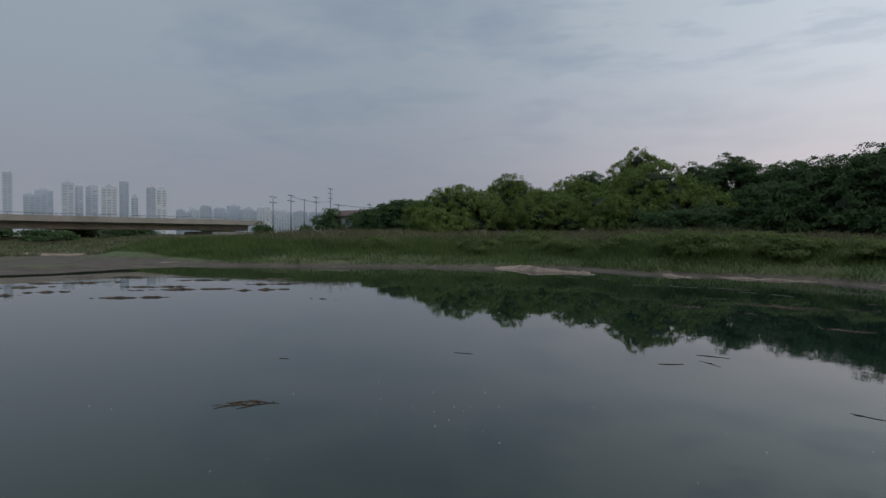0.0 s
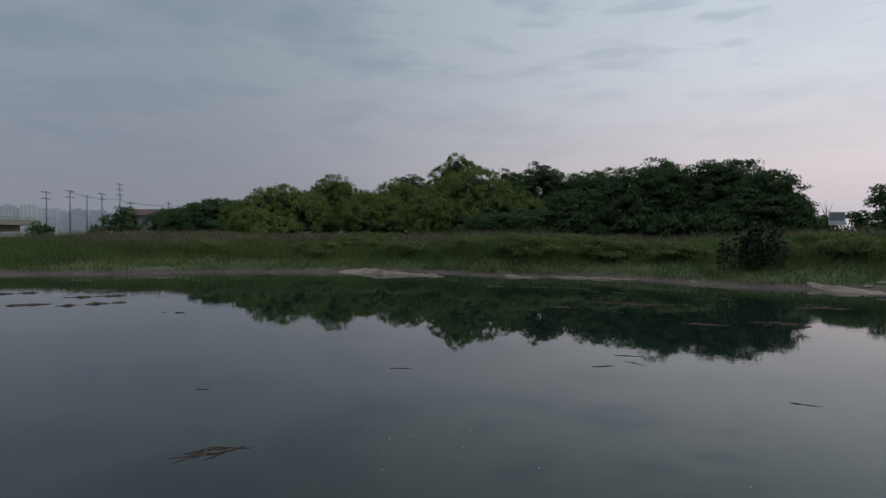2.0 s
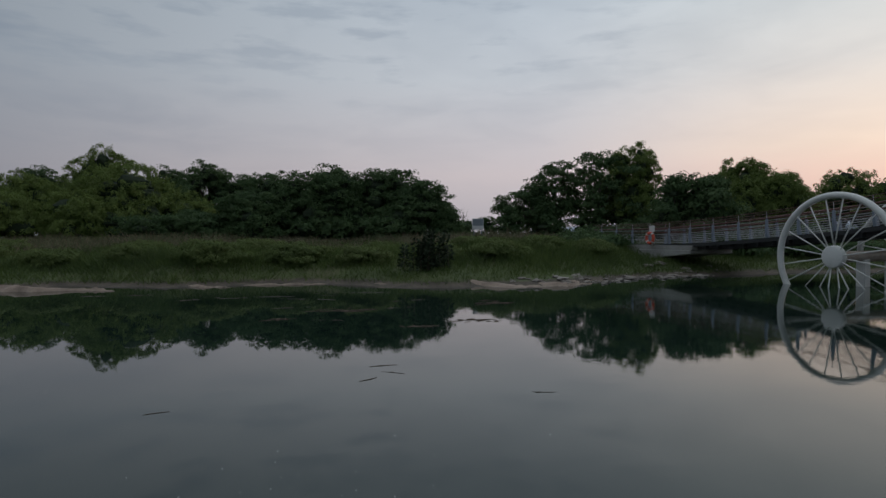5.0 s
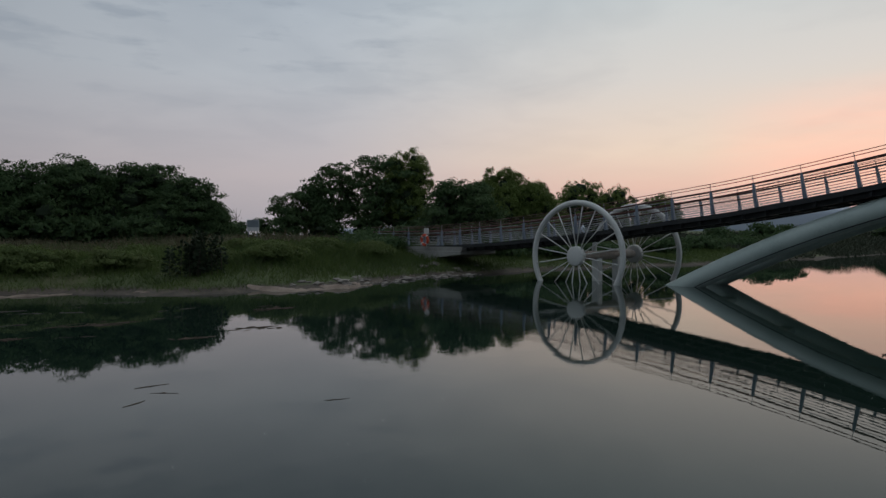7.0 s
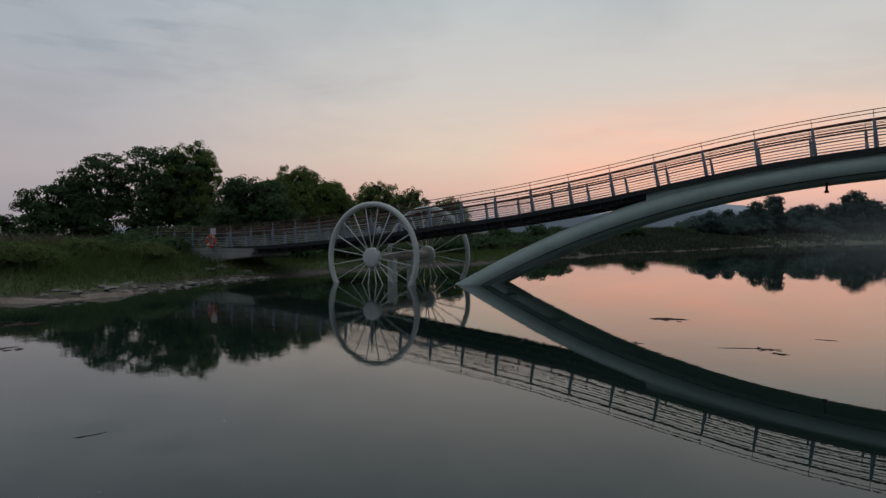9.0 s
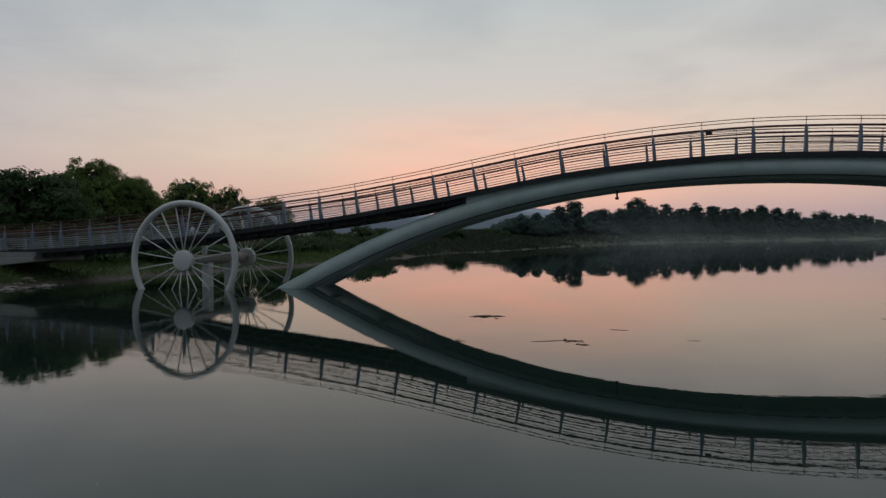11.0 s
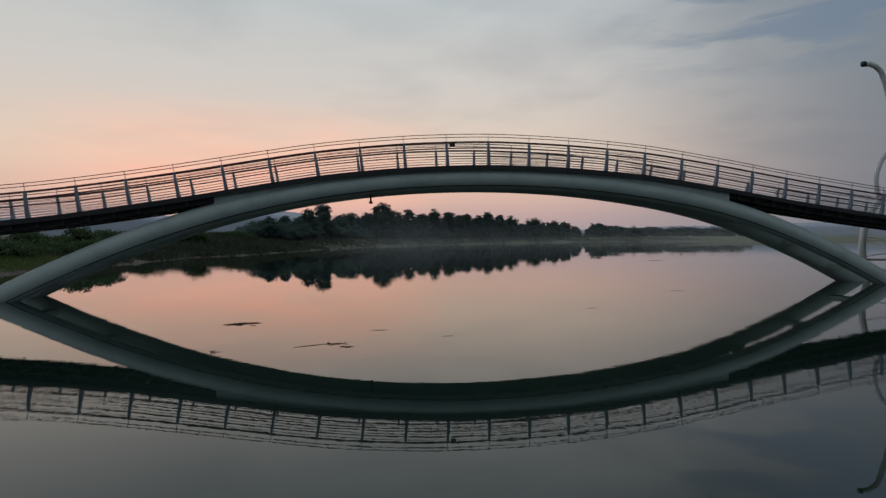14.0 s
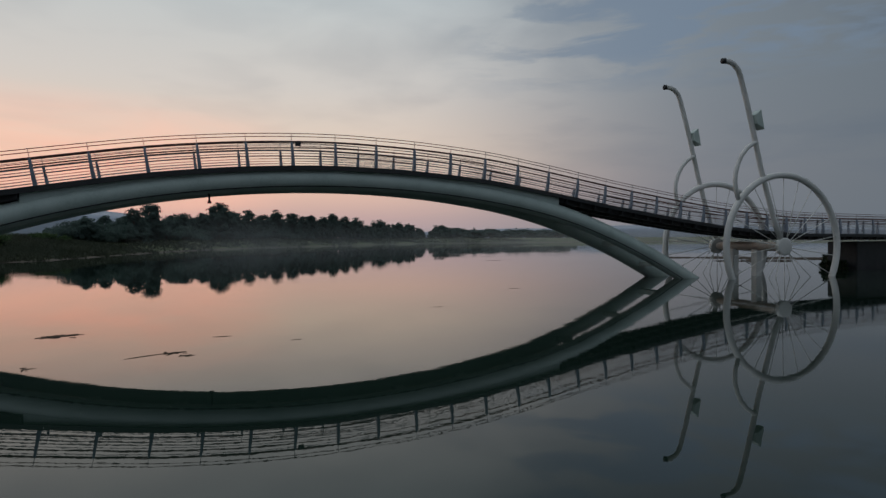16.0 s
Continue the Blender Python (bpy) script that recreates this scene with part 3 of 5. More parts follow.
def penny_farthing():
    top = tagged(new("penny_farthing_sculpture"), "giant pale twin bicycle wheels with tall curved handlebars in water", "sculpture")
    top.matrix_basis = pose(28.1, 34.9, -0.04, 0, 0, 6.9)
    z = 2.03
    for v, o in ((-1.75, 0.15), (4.65, 0.95)):
        wheel(top, o - (0.22 if v > 0 else 0), v, z, 4.74, 0.2, 0.56, 22, 0.026, WHEEL)
        stem = [(-0.2, z + 0.45), (-0.72, 3.64), (-1.3, 5.36), (-1.84, 7.04), (-2.38, 9.04), (-2.93, 11.02), (-3.42, 12.55), (-3.62, 12.98), (-3.95, 13.28), (-4.35, 13.42), (-4.72, 13.4)]
        part("fork", pipe("fork", [(a + o, v + 0.04, b) for a, b in stem], 0.16, WHEEL, 16), top, "tall pale stem bent over at the top")
        # Solid dark cap: the dark hollow of the tube is in its colour.
        part("grip", pipe("grip", [(o - 4.70, v - 0.02, 13.402), (o - 4.86, v - 0.02, 13.38)], 0.175, DARK, 16), top, "dark cap standing in for the open tube end")
        arm = [(-2.28, 8.56), (-2.6, 8.45), (-3.05, 8.16), (-3.45, 7.72), (-3.74, 7.2), (-3.93, 6.6), (-3.98, 6.1), (-3.9, 5.5), (-3.7, 4.95)]
        part("arm", pipe("arm", [(a + o + 0.08, v - 0.02, b) for a, b in arm], 0.135, WHEEL, 14), top, "curved pale brace tube")
        bm = bmesh.new()
        outline = [(0.1, 0.28), (0.52, 0.62), (0.78, -0.62), (0.18, -0.3)]
        a = [bm.verts.new((x, -0.3, y)) for x, y in outline]
        b = [bm.verts.new((x, 0.3, y)) for x, y in outline]
        bm.faces.new(a), bm.faces.new(b[::-1])
        for k in range(4):
            bm.faces.new((a[k], b[k], b[(k + 1) % 4], a[(k + 1) % 4]))
        bmesh.ops.recalc_face_normals(bm, faces=bm.faces[:])
        bmesh.ops.bevel(bm, geom=bm.edges[:], offset=0.03, segments=1, affect="EDGES")
        part("lamp_box", done("lamp_box", bm, STEEL), top, "pale wedge-shaped lamp box", pose(o - 2.63, v, 9.95))
    part("axle", pipe("axle", [(0.1, -1.6, z), (0.13, -1.2, z), (0.66, 4.1, z), (0.7, 4.5, z)], [0.2, 0.3, 0.3, 0.2], RUSTY, 20), top, "thick rust-stained axle tube")
    for v in (0.2, 2.2):
        part("pillar", done("pillar", box(-0.24, 0.24, -0.24, 0.24, -1.6, 1.85, 0.04), WHEEL), top, "square pale support pillar", pose(0.3, v + 0.35, 0))
    return top


small_wheels()
penny_farthing()


# ---- abutments ----
def abutment():
    top = tagged(new("abutment"), "stained concrete bridge abutment sunk into the grassy bank", "abutment")
    top.matrix_basis = BRIDGE
    bm = bmesh.new()
    prof = [(-46, 1.55), (-38.0, 1.55), (-38.0, 1.3), (-40.6, 1.05), (-42.2, 0.2), (-42.8, -0.8), (-46, -0.8)]
    a = [bm.verts.new((s, -0.35, z)) for s, z in prof]
    b = [bm.verts.new((s, 3.2, z)) for s, z in prof]
    bm.faces.new(a), bm.faces.new(b[::-1])
    for k in range(len(prof)):
        j = (k + 1) % len(prof)
        bm.faces.new((a[k], b[k], b[j], a[j]))
    bmesh.ops.recalc_face_normals(bm, faces=bm.faces[:])
    bmesh.ops.bevel(bm, geom=bm.edges[:], offset=0.04, segments=1, affect="EDGES")
    part("body", done("body", bm, CONCRETE), top)
    part("slab", done("slab", box(-52, -37.9, -0.3, 3.15, 1.56, 1.86, 0.03), CONCRETE), top, "concrete approach slab")
    return top


def far_abutment():
    top = tagged(new("abutment"), "near-black landing under the footbridge's low end, deck shade in its colour", "abutment")
    top.matrix_basis = BRIDGE
    # Near-black colour holds dark soil and the shade under the deck.
    part("body", done("body", box(40.9, 56, 0.7, 3.0, -1.2, 2.2, 0.05), DARK), top)
    return top


abutment()
far_abutment()


# ---- trees ----
def blob_core(lobes, squash=0.68):
    """Uneven filler bodies that keep a crown from being seen through."""
    verts, faces = [], []
    for c, r in lobes:
        base = len(verts)
        nu, nv = 8, 5
        for j in range(nv + 1):
            th = math.pi * j / nv
            for i in range(nu):
                ph = 2 * math.pi * i / nu
                k = squash * (0.85 + 0.3 * rng.random())
                verts.append((c[0] + r[0] * k * math.sin(th) * math.cos(ph), c[1] + r[1] * k * math.sin(th) * math.sin(ph), c[2] + r[2] * k * math.cos(th)))
        for j in range(nv):
            for i in range(nu):
                a, b = base + j * nu + i, base + j * nu + (i + 1) % nu
                faces.append((a, b, b + nu, a + nu))
    return verts, faces


def leaf_quads(lobes, count, size, droop):
    """Leaf sprays: small clumps spread over every lobe, each a cap of leaves with shade and gaps between."""
    vol = np.array([r[0] * r[1] * r[2] for _, r in lobes]) ** (2 / 3)
    many = max(30, count // 34)
    pick = rng.choice(len(lobes), many, p=vol / vol.sum())
    C = np.array([c for c, _ in lobes])[pick]
    R = np.array([r for _, r in lobes])[pick]
    d = rng.normal(size=(many, 3))
    d /= np.linalg.norm(d, axis=1)[:, None]
    d[:, 2] = np.where(d[:, 2] < -0.45, -d[:, 2], d[:, 2])
    centre = C + d * R * ((0.56 + 0.5 * rng.random(many) ** 0.6) if droop < 0.3 else (0.80 + 0.20 * rng.random(many) ** 0.7))[:, None]
    spread = size * (1.7 + 1.5 * rng.random(many))
    which = rng.integers(0, many, count)
    e = rng.normal(size=(count, 3))
    e /= np.linalg.norm(e, axis=1)[:, None]
    e[:, 2] = np.where(e[:, 2] < -0.2, -e[:, 2], e[:, 2])
    flat = np.array((1.1, 1.1, 0.75)) if droop < 0.3 else np.array((0.85, 0.85, 1.15))
    P = centre[which] + e * flat * (spread[which] * (0.55 + 0.5 * rng.random(count)))[:, None]
    if droop > 0.3:
        P[:, 2] -= spread[which] * 0.5
    out = e + d[which] * 0.6 + rng.normal(size=(count, 3)) * 0.45
    out /= np.linalg.norm(out, axis=1)[:, None]
    a = rng.normal(size=(count, 3)) + e * (1.1, 1.1, 0.2)
    a[:, 2] -= droop * 1.6
    a -= out * np.sum(a * out, axis=1)[:, None]
    a /= np.linalg.norm(a, axis=1)[:, None] + 1e-9
    b = np.cross(out, a)
    L = size * (0.6 + 0.9 * rng.random(count))[:, None] * (1 + 0.9 * min(droop, 1.0))
    W = size * (0.4 + 0.4 * rng.random(count))[:, None] * (1 - 0.45 * min(droop, 1.0))
    bend = out * L * 0.15
    return np.stack([P - a * L * 0.5, P + b * W * 0.5 + bend, P + a * L * 0.5, P - b * W * 0.5 + bend], 1)


def lobes_for(w, h, bottom, n, style, small=1.0):
    """Ellipsoid bodies of a crown w wide between bottom and h."""
    span = h - bottom
    out = []
    for k in range(n):
        f = (k + 0.5) / n
        z = bottom + span * (0.14 + 0.72 * f ** 1.15)
        reach = math.sqrt(max(0.04, 1 - (max(f - 0.22, 0) / 0.82) ** 2))
        a = k * 2.4 + 0.8 * rng.random()
        q = w * 0.5 * reach * (0.35 + 0.45 * rng.random())
        r = small * w * (0.19 + 0.10 * rng.random()) * (0.7 + 0.4 * reach)
        out.append(((q * math.cos(a), q * math.sin(a), z), (r, r, min(r, span * 0.3) * (0.75 + 0.3 * rng.random()) * (1.2 if style == "willow" else 0.9))))
    top = max(c[2] + r[2] for c, r in out)
    wide = max(math.hypot(c[0], c[1]) + r[0] for c, r in out)
    kz, kw = span / (top - bottom), 0.5 * w / wide * 1.04
    return [((c[0] * kw, c[1] * kw, bottom + (c[2] - bottom) * kz), (r[0] * kw, r[1] * kw, r[2] * kz)) for c, r in out]


def sprigs(body, w, n):
    """Small twig-end tufts that break the outline of a crown."""
    out = []
    for k in range(n):
        c, r = body[int(rng.integers(len(body)))]
        d = rng.normal(size=3)
        d[2] = abs(d[2]) * 0.9
        d /= np.linalg.norm(d)
        s = w * (0.035 + 0.045 * rng.random())
        at = np.array(c) + d * np.array(r) * (0.86 + 0.2 * rng.random())
        out.append((tuple(at), (s * 1.25, s * 1.25, s * (0.55 + 0.3 * rng.random()))))
    return out


def tree(x, y, top_z, w, style, label, leaves, size, lobes=13, category="tree", name="tree", low=0.02, group="", small=1.0):
    g = ground_z(x, y)
    h = top_z - g
    ob = tagged(new(name), label, category, group)
    ob.matrix_basis = pose(x, y, g - 0.05)
    body = lobes_for(w, h * (1.03 if style == "willow" else 0.97), low * h, lobes, style, small)
    limbs = [([(0, 0, 0), (0.1, 0.03, h * 0.3), (0.02, -0.1, h * 0.62)], [0.028 * h + 0.03, 0.02 * h + 0.02, 0.008 * h])]
    for c, r in body[::2 if style != "far" else 7]:
        start = (0.06, 0, h * (0.12 + 0.25 * rng.random()))
        mid = ((c[0] * 0.5), (c[1] * 0.5), (start[2] + c[2]) * 0.5 + 0.05 * h)
        limbs.append(([start, mid, c], [0.014 * h + 0.01, 0.009 * h + 0.01, 0.004 * h + 0.005]))
    for k, (path, rad) in enumerate(limbs):
        part("trunk" if k == 0 else "limb", pipe("limb", path, rad, BARK, 7), ob)
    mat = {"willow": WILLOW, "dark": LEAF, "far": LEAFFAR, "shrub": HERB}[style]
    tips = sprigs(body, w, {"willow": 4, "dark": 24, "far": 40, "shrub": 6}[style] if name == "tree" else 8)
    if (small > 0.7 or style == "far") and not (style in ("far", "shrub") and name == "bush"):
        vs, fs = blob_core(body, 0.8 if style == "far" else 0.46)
        part("crown_core", mesh_of("crown_core", vs, fs, SHADE_CORE if style != "far" else LEAFFAR), ob)
    part("crown", cards("crown", leaf_quads(body + tips, leaves, size, 0.55 if style == "willow" else 0.1), mat), ob)
    return ob


WILLOWS = [(-61.5, -51.7, 8.8, 11.4), (-54.6, -50.4, 5.8, 5.0), (-72.4, -50.8, 11.2, 9.3), (-66.9, -41.3, 8.1, 8.3), (-75.7, -42.1, 10.7, 8.3), (-84.9, -37.3, 14.8, 8.3),
           (-73.0, -29.7, 10.8, 14.2), (-66.6, -31.5, 7.0, 4.9), (-66.9, 29.6, 13.1, 5.7), (-63.1, 40.7, 11.1, 6.7), (-60.9, 43.9, 9.7, 5.3)]
for x, y, z, w in WILLOWS:
    tree(x, y, z, w * 1.5, "willow", "round yellow-green willow on the grassy bank", int(20000 + 2600 * w), 0.2, 22, small=0.9)

DARKS = [(-66.6, -68.1, 8.3, 7.9), (-68.2, -77.5, 7.0, 5.6), (-87.0, -46.4, 12.8, 7.5), (-86.2, -29.0, 12.8, 5.4), (-81.9, -22.6, 13.1, 7.5), (-81.2, -17.8, 11.0, 5.3), (-67.3, -10.9, 10.1, 7.9),
         (-66.2, -5.2, 10.6, 8.6), (-66.5, 0.3, 10.5, 8.3), (-64.5, 3.8, 8.9, 5.7), (-63.4, 6.5, 6.1, 3.0), (-64.8, -13.2, 7.4, 7.2), (-66.0, -20.1, 5.4, 7.7)]
for x, y, z, w in DARKS:
    tree(x, y, z, w * 1.52, "dark", "dense dark green broadleaf tree behind the reeds", int(11000 + 2100 * w), 0.22, 32, small=0.76)
OPEN = [(-69.7, 17.4, 8.3, 7.5), (-70.1, 21.0, 11.7, 8.6), (-68.4, 25.8, 12.8, 11.2)]
for x, y, z, w in OPEN:
    tree(x, y, z, w, "dark", "airy dark tree with sky showing between branches", int(5200 + 560 * w), 0.30, 40, low=0.08, small=0.52)
MIXED = [(-45.4, 23.5, 7.4, 3.9), (-44.3, 25.4, 7.6, 4.6), (-81.5, 68.2, 12.3, 8.5), (-80, 75, 11.2, 7.6), (-76, 82, 9.3, 6.6), (-107, 115, 10.6, 11.8)]
for k, (x, y, z, w) in enumerate(MIXED):
    if 2 <= k <= 4:
        tree(x, y, z + 0.3, w * 1.35, "willow", "loose green willow behind the footbridge ramp", int(7000 + 800 * w), 0.26, 28, small=0.72)
    else:
        tree(x, y, z, w * 1.3, "dark", "dark green tree behind the footbridge ramp", int(5000 + 800 * w), 0.25, 22, small=0.78)

FAR = [(-56.7, 149.6, 6.4, 4.3), (-54.6, 151.8, 8.6, 5.6), (-54.3, 164.5, 9.2, 4.0), (-53.3, 172.8, 8.6, 4.9), (-51.4, 178.7, 11.8, 3.6), (-49.7, 188.7, 13.6, 6.4), (-49.7, 211.9, 11.5, 5.0), (-48.3, 222.8, 12.5, 7.9), (-44.0, 233.3, 13.1, 5.5),
       (-39.7, 243.2, 17.3, 10.4), (-35.9, 252.4, 14.8, 6.8), (-31.3, 263.2, 15.5, 5.6), (-26.6, 276.2, 14.5, 7.4), (-21.9, 288.2, 16.7, 7.8), (-15.5, 299.3, 15.8, 7.5), (-10.8, 306.9, 14.7, 7.1), (-7.1, 312.7, 15.8, 7.2), (-0.9, 320.8, 15.1, 7.4)]
FARTHER = [(4.3, 327.4, 16.9, 9.4), (11.0, 337.9, 15.6, 7.8), (17.5, 348.5, 15.5, 10.7), (25.7, 370.8, 12.0, 8.5), (34.7, 394.1, 15.7, 12.9), (42.2, 408.5, 13.6, 7.9), (50.0, 421.6, 14.9, 11.4), (60.5, 436.8, 14.7, 10.1), (71.0, 457.5, 11.9, 9.1),
           (106.2, 549.8, 16.8, 20.8), (129.2, 585.9, 15.1, 28.0), (156.0, 620.7, 14.1, 29.4), (184.3, 654.5, 15.1, 33.0), (204.3, 648.6, 14.3, 32.3), (221.3, 643.0, 14.6, 31.8), (243.1, 645.8, 14.0, 31.6), (260.7, 638.9, 13.8, 31.0)]
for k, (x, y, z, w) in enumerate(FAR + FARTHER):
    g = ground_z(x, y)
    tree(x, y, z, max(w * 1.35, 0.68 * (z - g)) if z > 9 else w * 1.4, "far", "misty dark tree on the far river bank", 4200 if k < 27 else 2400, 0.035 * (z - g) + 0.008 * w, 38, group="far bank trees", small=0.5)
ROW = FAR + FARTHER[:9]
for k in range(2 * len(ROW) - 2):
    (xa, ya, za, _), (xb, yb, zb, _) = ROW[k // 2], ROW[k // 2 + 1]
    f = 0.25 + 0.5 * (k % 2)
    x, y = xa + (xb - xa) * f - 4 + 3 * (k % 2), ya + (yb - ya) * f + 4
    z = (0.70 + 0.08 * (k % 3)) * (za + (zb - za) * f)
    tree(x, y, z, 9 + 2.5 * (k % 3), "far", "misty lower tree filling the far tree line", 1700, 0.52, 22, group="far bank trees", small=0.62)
LOWS = [(-55.4, 70.9, 3.4, 4.7), (-54.1, 78.1, 3.8, 5.0), (-54.2, 84.1, 3.7, 4.5), (-59.7, 104.1, 3.5, 6.5), (-52.6, 107.9, 4.3, 6.6), (-57.6, 138.5, 3.7, 7.0), (-57.3, -96.4, 3.9, 3.0), (-63.9, -92.3, 3.7, 1.8)]
for x, y, z, w in LOWS:
    tree(x, y, max(z, ground_z(x, y) + 1.2), w, "dark", "low dark green bush on the bank", 1400, 0.42, 8, "bush", "bush", 0.02)


UNDER = [(-21.5, -86, 1.5, 7), (-61.5, -4.5, 2.4, 5), (-61.5, 0.5, 2.4, 5), (-64, -17, 2.6, 6), (-63, -12, 2.6, 6), (-62.5, -7, 2.6, 6), (-62.5, -2, 2.6, 6), (-62.5, 3, 2.4, 5), (-63, -24, 2.6, 7), (-70, 9, 2.4, 6), (-69, 14, 2.6, 6), (-68, 19, 2.8, 6), (-66, 24, 2.8, 6), (-64, 29, 2.6, 6), (-43.5, 17.0, 0.7, 4), (-46, 15.5, 0.9, 4), (-48, 20, 1.6, 4), (-47, 30, 2.2, 5), (-46, 35, 2.2, 5), (-41.5, 26, 1.2, 4.5), (-41.5, 31, 1.2, 4.5), (-41, 37, 1.1, 5), (-42, 45, 1.2, 5), (-44, 53, 1.2, 6), (-46, 62, 1.3, 7), (-48, 72, 1.4, 7)]
for x, y, h, w in UNDER:
    tree(x, y, ground_z(x, y) + h, w, "dark", "dark green undergrowth bush below the trees", 2200, 0.30, 9, "bush", "bush", 0.0)
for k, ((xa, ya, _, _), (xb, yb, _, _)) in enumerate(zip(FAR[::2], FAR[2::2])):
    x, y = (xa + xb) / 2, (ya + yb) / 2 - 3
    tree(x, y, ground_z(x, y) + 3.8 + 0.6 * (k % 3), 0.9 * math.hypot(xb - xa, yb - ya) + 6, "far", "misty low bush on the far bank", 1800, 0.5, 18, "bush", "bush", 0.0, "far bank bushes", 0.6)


HUMMOCKS = [(-37, -9.5, 2.6, 1.0), (-36.5, -3, 1.8, 0.6), (-39, 0.5, 2.2, 0.7), (-34.5, 5, 1.6, 0.6), (-35, 9, 2.4, 0.6), (-38, -17, 3.0, 0.6), (-36, -23, 2.4, 0.7), (-33, -28.5, 2.4, 0.6), (-44, -8, 3.0, 0.8), (-46, -20, 3.5, 0.7), (-41, -30, 3.5, 0.7), (-30, -37, 3.0, 0.7), (-37.5, 13, 2.0, 0.6)]
for k in range(46):
    hy = -34 + 50 * rng.random()
    HUMMOCKS.append((float(np.interp(hy, [-34, -24, -12, 2, 16], [-29, -33, -37, -35, -38])) - 9 * rng.random(), hy, 0.9 + 1.3 * rng.random(), 0.25 + 0.5 * rng.random()))


def grass(name, label, n, lo, hi, x0, x1, y0, y1, tall, mat, seed, wide=0.07, blades=3, lowest=0.2):
    r = np.random.default_rng(seed)
    x, y = r.uniform(x0, x1, n), r.uniform(y0, y1, n)
    d = inland(x, y) + 1.5 * wobble(x, y)
    keep = (d > lo) & (d < hi) & (height(x, y) > lowest)
    x, y, d = x[keep], y[keep], d[keep]
    z = height(x, y)
    m = len(x)
    hump = np.zeros(m)
    for hx, hy, hr, up in HUMMOCKS:
        hump = np.maximum(hump, up * np.exp(-((x - hx) ** 2 + (y - hy) ** 2) / (hr * hr)))
    quads = []
    for k in range(blades):
        hh = tall * (0.45 + 0.75 * r.random(m)) * np.clip(0.5 + d / 9, 0, 1) * (0.75 + 0.34 * wobble(x * 0.45, y * 0.45) + 0.22 * wobble(x * 1.7 + 4, y * 1.9) + hump)
        a = r.uniform(0, 2 * np.pi, m)
        ox, oy = x + r.normal(size=m) * 0.18, y + r.normal(size=m) * 0.18
        lx, ly = r.normal(size=m) * 0.65 * hh, r.normal(size=m) * 0.65 * hh
        wx, wy = np.cos(a) * wide * (0.6 + hh * 0.5), np.sin(a) * wide * (0.6 + hh * 0.5)
        base = z - 0.06
        quads.append(np.stack([np.stack([ox - wx, oy - wy, base], 1), np.stack([ox + wx, oy + wy, base], 1),
                               np.stack([ox + lx + wx * 0.2, oy + ly + wy * 0.2, base + hh], 1), np.stack([ox + lx - wx * 0.2, oy + ly - wy * 0.2, base + hh], 1)], 1))
    return tagged(new(name, cards(name, np.concatenate(quads), mat)), label, "grass", kind="stuff")


grass("bank_grass", "tall green bank grass along the shore", 260000, 0.3, 26, -75, -20, -95, 60, 0.58, GRASS, 3, 0.024, 3, 0.13)
grass("meadow_grass", "tall olive meadow grass in front of the trees", 90000, 14, 60, -110, -30, -110, 60, 0.95, MEADOW, 4, 0.03)
grass("dry_reeds", "dry pinkish reeds mixed into the meadow", 30000, 11, 45, -95, -30, -95, 60, 1.1, REED, 5, 0.028)
grass("flood_meadow", "rough green grass below the road bridge", 42000, 4, 90, -50, 45, -125, -58, 0.5, MEADOW, 10, 0.07, 3, 0.2)
grass("upstream_grass", "rough grass along the upper bank", 40000, -0.2, 40, -95, -30, 55, 150, 1.0, FARGRASS, 8, 0.09, 3, 0.03)
grass("far_bank_grass", "low misty grass on the far bank", 120000, -0.2, 45, -120, 300, 60, 440, 1.2, FARGRASS, 6, 0.13, 3, 0.03)


# ---- far distance ----
def bearing(az, d):
    a = radians(az)
    return -d * math.sin(a), d * math.cos(a)


def hills(name, az0, az1, d, base, amp, seed):
    r = np.random.default_rng(seed)
    ph = r.uniform(0, 6.28, 5)
    n = 120
    vs = []
    for i in range(n + 1):
        az = az0 + (az1 - az0) * i / n
        x, y = bearing(az, d)
        x2, y2 = bearing(az, d + 300)
        u = i / n
        e = math.sin(math.pi * u) ** 0.5
        h = base + amp * e * (0.70 + 0.14 * math.sin(7 * u + ph[0]) + 0.08 * math.sin(17 * u + ph[1]) + 0.03 * math.sin(41 * u + ph[2]))
        vs += [(x, y, -5), (x, y, max(2, h * 0.6)), (x2, y2, max(3, h)), (x2, y2, -5)]
    fs = [(4 * i + a, 4 * i + a + 1, 4 * i + 5 + a, 4 * i + 4 + a) for i in range(n) for a in range(3)]
    return tagged(new(name, mesh_of(name, vs, fs, HILL, True)), "low blue hills with morning mist put into their colour", "hills", kind="structure")


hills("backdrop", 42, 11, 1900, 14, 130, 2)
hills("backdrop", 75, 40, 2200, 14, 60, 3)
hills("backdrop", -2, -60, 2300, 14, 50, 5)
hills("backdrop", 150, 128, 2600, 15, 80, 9)


